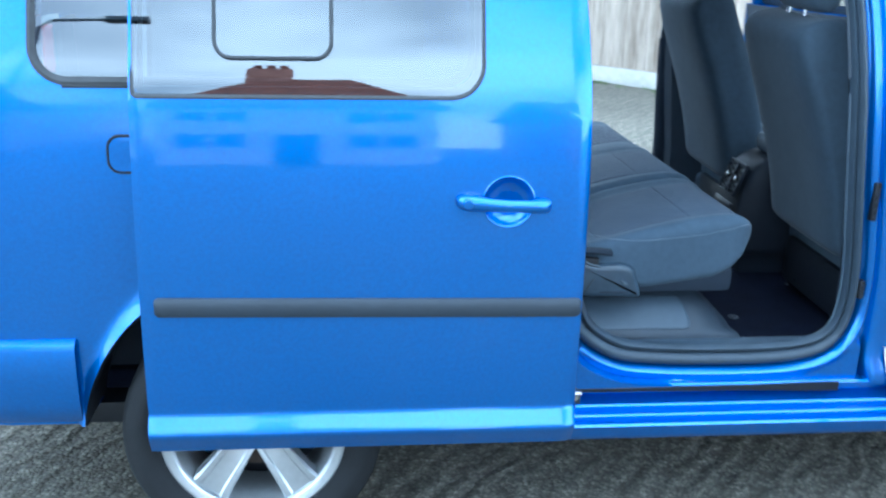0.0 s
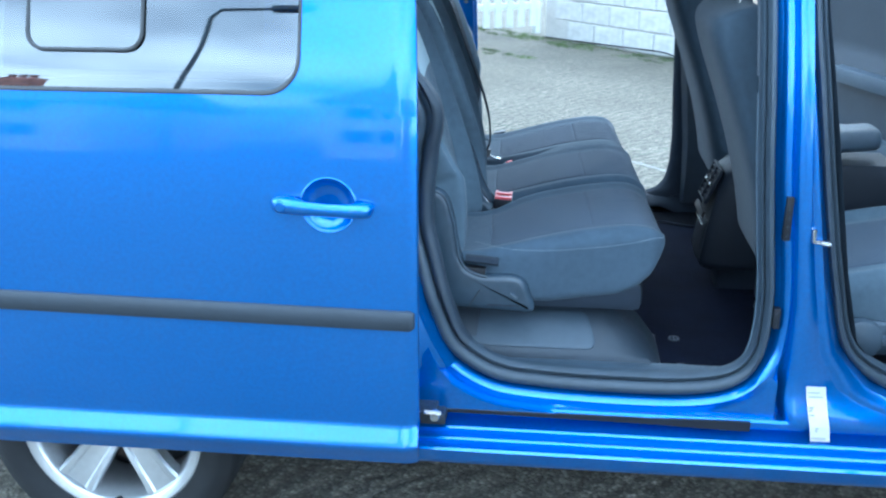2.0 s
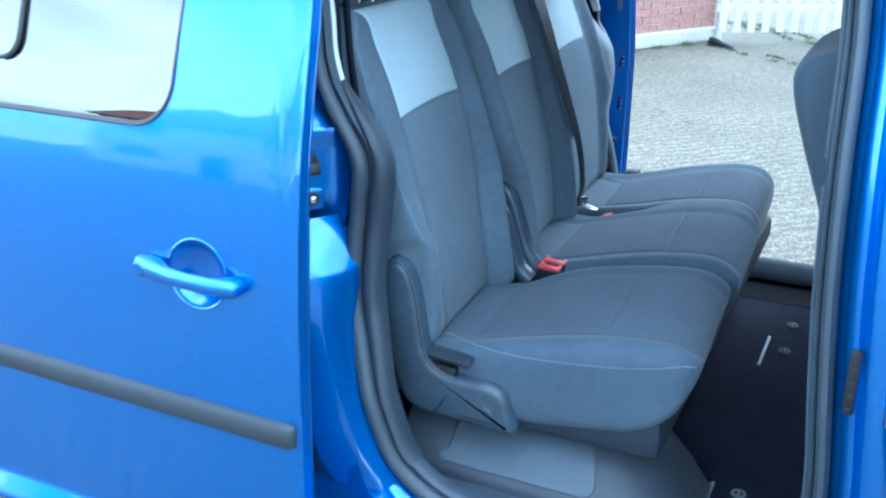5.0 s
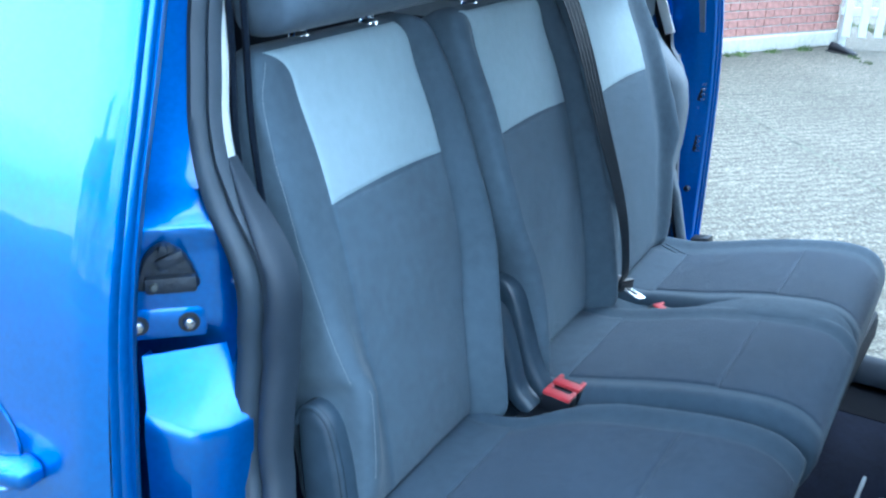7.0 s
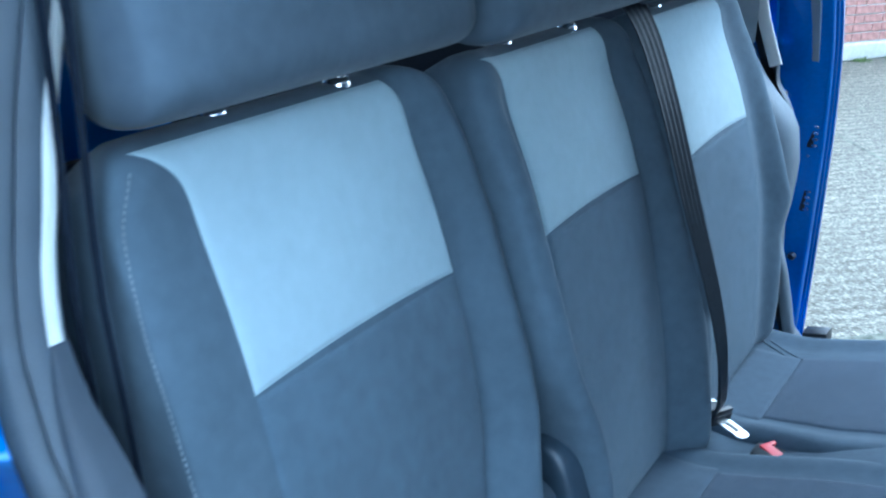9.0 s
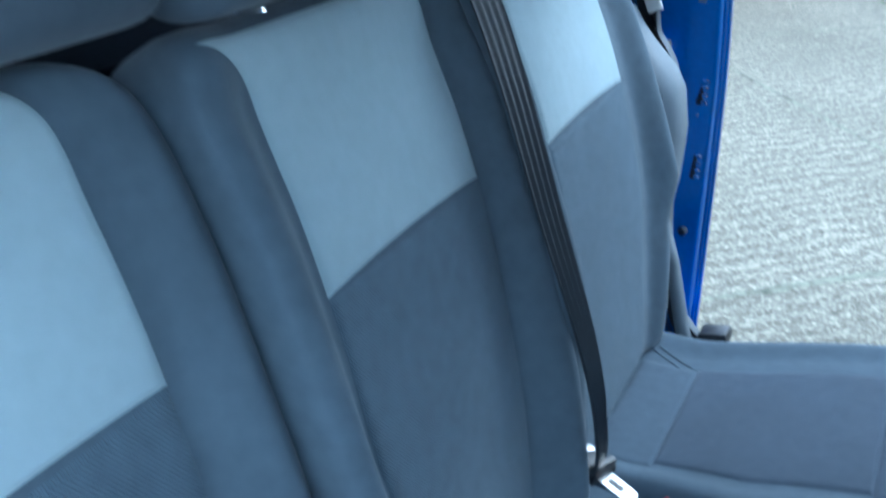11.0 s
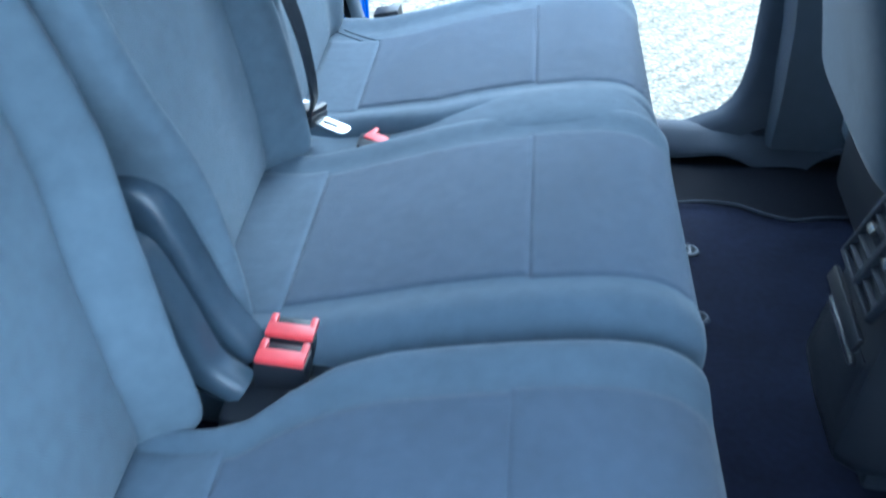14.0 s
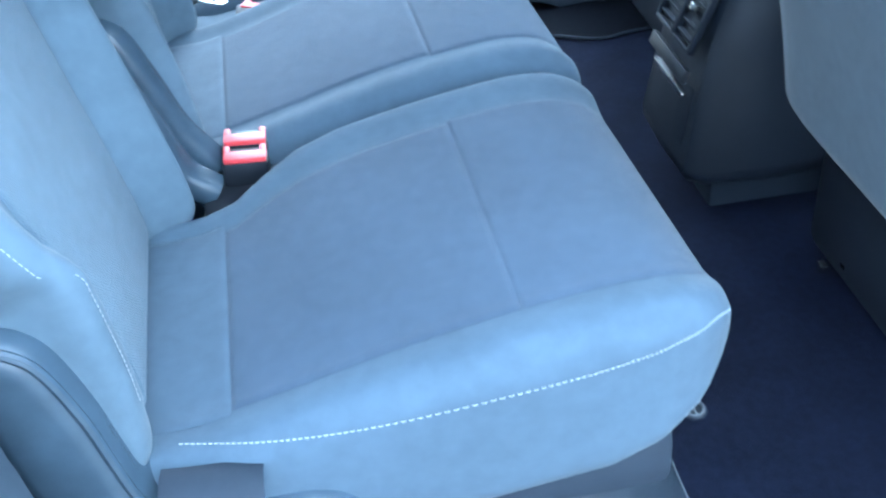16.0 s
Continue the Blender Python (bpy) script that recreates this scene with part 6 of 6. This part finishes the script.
def joint(p, d, length, w, material, seed):
    rnd = random.Random(seed)
    bm = bmesh.new()
    loops = []
    side_v = Vector((-d.y, d.x, 0))
    k = int(length / 0.06)
    for i in range(k + 1):
        q = p + d * (i * length / k) + side_v * (rnd.uniform(-1, 1) * w * 0.25)
        ww = w * rnd.uniform(0.55, 1.2)
        loops.append([q - side_v * ww + Vector((0, 0, 0.0015)), q + Vector((0, 0, 0.004)), q + side_v * ww + Vector((0, 0, 0.0015))])
    tagged(part("ground_joint", loft(loops, closed=False, bm=bm), material, None), "weathered joint between concrete slabs", "joint", kind="structure")


joint(NODE - V * 7, V, 7.0, 0.014, JOINT, 1)
joint(NODE, V, 2.4, 0.02, PALE_JOINT, 2)
joint(NODE - U * 4, U, 4.0, 0.020, JOINT, 3)
joint(NODE, U, 5.0, 0.014, JOINT, 4)
joint(NODE - V * 3.2 - U * 4, U, 9, 0.012, JOINT, 5)

# boundary line at the back of the yard: block wall, concrete post, board fence
POST = Vector((1.92, 7.50, 0))
BL = Vector((0.650, -0.760, 0)).normalized()
BN = Vector((-BL.y, BL.x, 0))  # away from the van
ANG = math.degrees(math.atan2(BL.y, BL.x))
BLOCK = mat("pale_concrete_block", (0.52, 0.52, 0.49), 0.9, 0, 14, 0.16, 0.5, 160, second=(0.58, 0.58, 0.55))
MORTAR = mat("grey_mortar", (0.5, 0.49, 0.45), 0.95, 0, 30, 0.15, 0.4, 200)
BOARD = mat("weathered_fence_board", (0.36, 0.28, 0.21), 0.85, 0, 9, 0.3, 0.5, 60, second=(0.5, 0.42, 0.34), stretch=(6, 6, 0.5))
CONC = mat("concrete_post", (0.6, 0.58, 0.52), 0.9, 0, 20, 0.12, 0.5, 150)
BRICK = mat("red_brick", (0.33, 0.15, 0.125), 0.9, 0, 18, 0.3, 0.5, 140, second=(0.43, 0.23, 0.19))
WHITE = mat("white_gloss_paint", (0.62, 0.64, 0.62), 0.5, 0, 16, 0.06, 0.1, 90)


def local(u, v, z):
    return POST + BL * u + BN * v + Vector((0, 0, z))


def wall_frame(u0):
    return Matrix.Translation(POST + BL * u0) @ Matrix.Rotation(radians(ANG), 4, "Z")


wall = tagged(part("wall_blocks", moved(box(-2.25, -0.07, 0.012, 0.20, 0, 1.86, 0), wall_frame(0)), MORTAR, None, smooth=False), "pale concrete block wall with wide joints", "wall", kind="structure")
block_full = bpy.data.meshes.new("block")
tmp = box(0, 0.430, 0, 0.02, 0, 0.205, 0.006, 1)
tmp.to_mesh(block_full)
tmp.free()
block_full.materials.append(BLOCK)
rnd = random.Random(4)
for r in range(8):
    x = -0.515 - (0.22 if r % 2 else 0)
    while x > -2.2:
        ob = new("block", block_full)
        ob.parent = wall
        ob.matrix_basis = wall_frame(0) @ Matrix.Translation((x, -0.004 + rnd.uniform(-0.002, 0.002), 0.012 + 0.222 * r))
        x -= 0.447
hose = thing("cable", tuple(POST - BL * 1.2 - BN * 0.05), "thin black cable lying along the wall foot", "cable")
part("cable_run", tube(curve([local(-2.2, -0.06, 0.02), local(-1.6, -0.05, 0.03), local(-0.9, -0.06, 0.05), local(-0.35, -0.05, 0.06), local(-0.14, -0.04, 0.02), local(-0.09, -0.05, 0.005)], 40), 0.008, 6), BLACK, hose)
post = thing("fence_post", tuple(POST), "square pale concrete fence post", "fence post", "fence posts")
part("shaft", moved(box(-0.06, 0.06, -0.06, 0.06, 0, 1.9, 0.012), wall_frame(0)), CONC, post)
for k in (1, 2):
    copy_thing(post, Matrix.Translation(POST + BL * (1.9 * k)))
fence = thing("board_fence", tuple(POST + BL * 2), "weathered upright board fence over a concrete gravel board", "fence")
part("gravel_board", moved(box(0.07, 5.6, 0.0, 0.05, 0, 0.16, 0.006), wall_frame(0)), CONC, fence, "concrete gravel board")
for z in (0.45, 1.5):
    part("fence_rail", moved(box(0.07, 5.6, 0.03, 0.07, z, z + 0.07, 0.005), wall_frame(0)), BOARD, fence)
u = 0.075
rnd = random.Random(9)
while u < 5.55:
    w = rnd.uniform(0.115, 0.135)
    part("board", moved(box(u, u + w - 0.006, -0.008 + rnd.uniform(-0.004, 0.004), 0.016, 0.165, 1.78 + rnd.uniform(-0.01, 0.01), 0.003, 1), wall_frame(0)), BOARD, fence)
    u += w
# white picket fence at the far end of the wall
picket = thing("picket_fence", (-0.2, 9.15, 0), "white painted picket fence", "fence")
PICKET = Matrix.Translation((-0.80, 8.80, 0)) @ Matrix.Rotation(radians(30.3), 4, "Z")
for z in (0.30, 0.80):
    part("rail", moved(box(0.0, 1.42, 0.05, 0.085, z, z + 0.07, 0.005), PICKET), WHITE, picket)
for k in range(9):
    x = 0.03 + 0.154 * k
    pk = bmesh.new()
    prof = [(x, 0.10), (x + 0.074, 0.10), (x + 0.074, 0.94), (x + 0.037, 1.0), (x, 0.94)]
    loft([[(a, y, z) for a, z in prof] for y in (0.028, 0.048)], cap=(True, True), bm=pk)
    part("pale", moved(pk, PICKET), WHITE, picket, smooth=False)
for x in (0.03, 1.36):
    part("foot_post", moved(box(x, x + 0.07, 0.086, 0.156, 0, 0.95, 0.005), PICKET), WHITE, picket)
# house corner of red brick
HC = Vector((-0.86, 8.95, 0))
HD = Vector((-0.46, -0.888, 0))
house_m = Matrix.Translation(HC) @ Matrix.Rotation(math.atan2(HD.y, HD.x), 4, "Z")
brickwall = tagged(part("wall_brick", moved(box(0.0, 6.0, -4.0, -0.012, 0, 2.6, 0), house_m), MORTAR, None, smooth=False), "red brick house wall on a rendered plinth", "wall", kind="structure")
brick_me = bpy.data.meshes.new("brick")
tmp = box(0, 0.215, -0.09, 0.0, 0, 0.065, 0.004, 1)
tmp.to_mesh(brick_me)
tmp.free()
brick_me.materials.append(BRICK)
half_me = bpy.data.meshes.new("brick")
tmp = box(0, 0.1025, -0.09, 0.0, 0, 0.065, 0.004, 1)
tmp.to_mesh(half_me)
tmp.free()
half_me.materials.append(BRICK)
rnd = random.Random(12)
for r in range(14):
    x, k = (0.0, 0) if r % 2 == 0 else (-0.0, 1)
    while x < 1.9:
        me = (half_me, 0.1125) if (k % 2 == 1) else (brick_me, 0.225)
        ob = new("brick", me[0])
        ob.parent = brickwall
        ob.matrix_basis = house_m @ Matrix.Translation((x, rnd.uniform(-0.003, 0.003), 0.155 + 0.075 * r))
        x += me[1]
        k += 1
for r in range(14):
    y = -0.10 if r % 2 == 0 else -0.215
    while y > -1.6:
        ob = new("brick", brick_me)
        ob.parent = brickwall
        ob.matrix_basis = house_m @ Matrix.Translation((-0.002, y, 0.155 + 0.075 * r)) @ Matrix.Rotation(radians(-90), 4, "Z") @ Matrix.Translation((0, 0.0, 0))
        y -= 0.225
part("plinth", moved(box(-0.03, 6.0, -4.0, 0.03, 0, 0.14, 0.02, 3), house_m), MORTAR, brickwall, "rendered plinth")
shoe = thing("shoe", (-0.70, 8.50, 0), "black shoe lying on the ground", "shoe")
bmx = bmesh.new()
rows = []
for x, w, h in ((-0.14, 0.02, 0.05), (-0.12, 0.035, 0.085), (-0.06, 0.038, 0.08), (0.0, 0.042, 0.06), (0.07, 0.05, 0.05), (0.12, 0.04, 0.035), (0.145, 0.015, 0.02)):
    rows.append([(x, w * math.cos(a), max(0.0, h * 0.5 + h * 0.5 * math.sin(a))) for a in np.linspace(0, math.tau, 14, endpoint=False)])
loft(rows, cap=(True, True), bm=bmx)
part("upper", moved(bmx, Matrix.Translation((-0.70, 8.50, 0.004)) @ Matrix.Rotation(radians(-25), 4, "Z")), BLACK, shoe)
part("sole", moved(box(-0.145, 0.145, -0.045, 0.045, 0, 0.014, 0.006), Matrix.Translation((-0.70, 8.50, 0)) @ Matrix.Rotation(radians(-25), 4, "Z")), RUBBER, shoe)
# moss and grass at the foot of the walls
GRASS = mat("short_grass", (0.06, 0.10, 0.03), 0.9, 0, 8, 0.4, second=(0.11, 0.15, 0.05))
bm = bmesh.new()
rnd = random.Random(3)


def tuft(p, n, spread, h):
    for i in range(n):
        a, r = rnd.uniform(0, math.tau), spread * rnd.random() ** 0.7
        q = p + Vector((r * math.cos(a), r * math.sin(a), 0))
        t = Vector((rnd.uniform(-1, 1), rnd.uniform(-1, 1), 0)) * h * 0.5
        w = Vector((math.cos(a + 1), math.sin(a + 1), 0)) * 0.004
        hh = h * rnd.uniform(0.5, 1.2)
        f = [bm.verts.new(q - w), bm.verts.new(q + w), bm.verts.new(q + t + Vector((0, 0, hh)))]
        bm.faces.new(f)


for k in range(90):
    tuft(local(rnd.uniform(-4.3, -0.1), rnd.uniform(-0.35, 0.0), 0), 26, 0.10, 0.03)
for k in range(40):
    tuft(local(rnd.uniform(0.1, 4.5), rnd.uniform(-0.16, 0.0), 0), 18, 0.06, 0.03)
for k in range(14):
    tuft(HC + HD * rnd.uniform(0, 1.8) + Vector((0.888, -0.46, 0)) * rnd.uniform(0.02, 0.12), 30, 0.06, 0.04)
for k in range(8):
    tuft(Vector((-0.5 + 0.12 * k, 8.25 - 0.1 * k, 0)) + Vector((rnd.uniform(-0.1, 0.1), rnd.uniform(-0.1, 0.1), 0)), 40, 0.08, 0.03)
tagged(part("grass", bm, GRASS, None, smooth=False), "sparse grass and moss at the wall foot", "grass", kind="stuff")


# ---- across the road, behind the camera: it shows in the paint and the glass ----
RENDER = mat("pale_house_render", (0.62, 0.6, 0.55), 0.9, 0, 5, 0.1, 0.3, 60)
ROOF = mat("clay_roof_tiles", (0.20, 0.075, 0.055), 0.85, 0, 12, 0.3, 0.6, 40)
DARKGLASS = mat("house_window_glass", (0.03, 0.035, 0.04), 0.08, 0, 5, 0.2)


def house(x, y, w, d, h, rise, wallmat, label, turn=0, hip=0.0, stack=0.0):
    e = thing("house", (0, 0, 0), label, "house", "houses across the road")
    part("wall", box(-w / 2, w / 2, -d, 0, 0, h, 0), wallmat, e, smooth=False)
    rf = loft([[(-w / 2 - 0.3, 0.35, h), (-w / 2 - 0.3 + hip, -d / 2, h + rise), (-w / 2 - 0.3, -d - 0.35, h)], [(w / 2 + 0.3, 0.35, h), (w / 2 + 0.3 - hip, -d / 2, h + rise), (w / 2 + 0.3, -d - 0.35, h)]], closed=True, cap=(True, True))
    part("roof", rf, ROOF, e, "red clay tiled roof", smooth=False)
    ch = part("chimney", box(stack - 0.55, stack + 0.55, -d / 2 - 0.35, -d / 2 + 0.35, h + rise - 0.8, h + rise + 1.3, 0.02), BRICK, e, "brick chimney stack")
    for k in (-0.32, 0, 0.32):
        part("chimney_pot", revolve([(0.12, 0), (0.10, 0.4), (0.13, 0.45), (0.09, 0.46)], (stack + k, -d / 2, h + rise + 1.3), 12, "z"), ROOF, ch)
    for z in (0.9, 3.4):
        for k in (-0.3, 0.3):
            wdw = part("window", box(k * w - 0.75, k * w + 0.75, -0.02, 0.05, z, z + 1.25, 0.01), WHITE, e, "white framed window")
            for s in (-0.37, 0.37):
                part("pane", box(k * w + s - 0.31, k * w + s + 0.31, 0.052, 0.06, z + 0.08, z + 1.17, 0), DARKGLASS, wdw, smooth=False)
    part("door", box(-0.45, 0.45, -0.02, 0.06, 0, 2.05, 0.02), BLACK, e, "dark front door")
    e.matrix_basis = Matrix.Translation((x, y, 0)) @ Matrix.Rotation(radians(turn), 4, "Z")
    return e


house(-1.2, -18.5, 5.6, 7, 5.2, 4.6, RENDER, "pale rendered house with a steep red tiled roof", 0, 2.0, -0.9)
house(8.6, -20, 8.0, 7, 4.6, 2.6, BRICK, "red brick house with a red tiled roof", -4)
house(-13.5, -19, 9.0, 7, 4.6, 2.6, RENDER, "pale house with a white front door frame", 6)
lamp = thing("street_lamp", (-5.1, -13, 0), "tall grey street lamp with a single arm", "street lamp")
part("pole", tube([(-5.1, -13, 0), (-5.1, -13, 4.5), (-5.1, -13, 8.8), (-4.95, -13, 9.05), (-4.0, -13, 9.1)], [0.065, 0.055, 0.045, 0.04, 0.035], 10), TRIM_MID, lamp)
part("lantern", box(-4.1, -3.35, -13.1, -12.9, 9.02, 9.18, 0.05, 3), TRIM_MID, lamp)
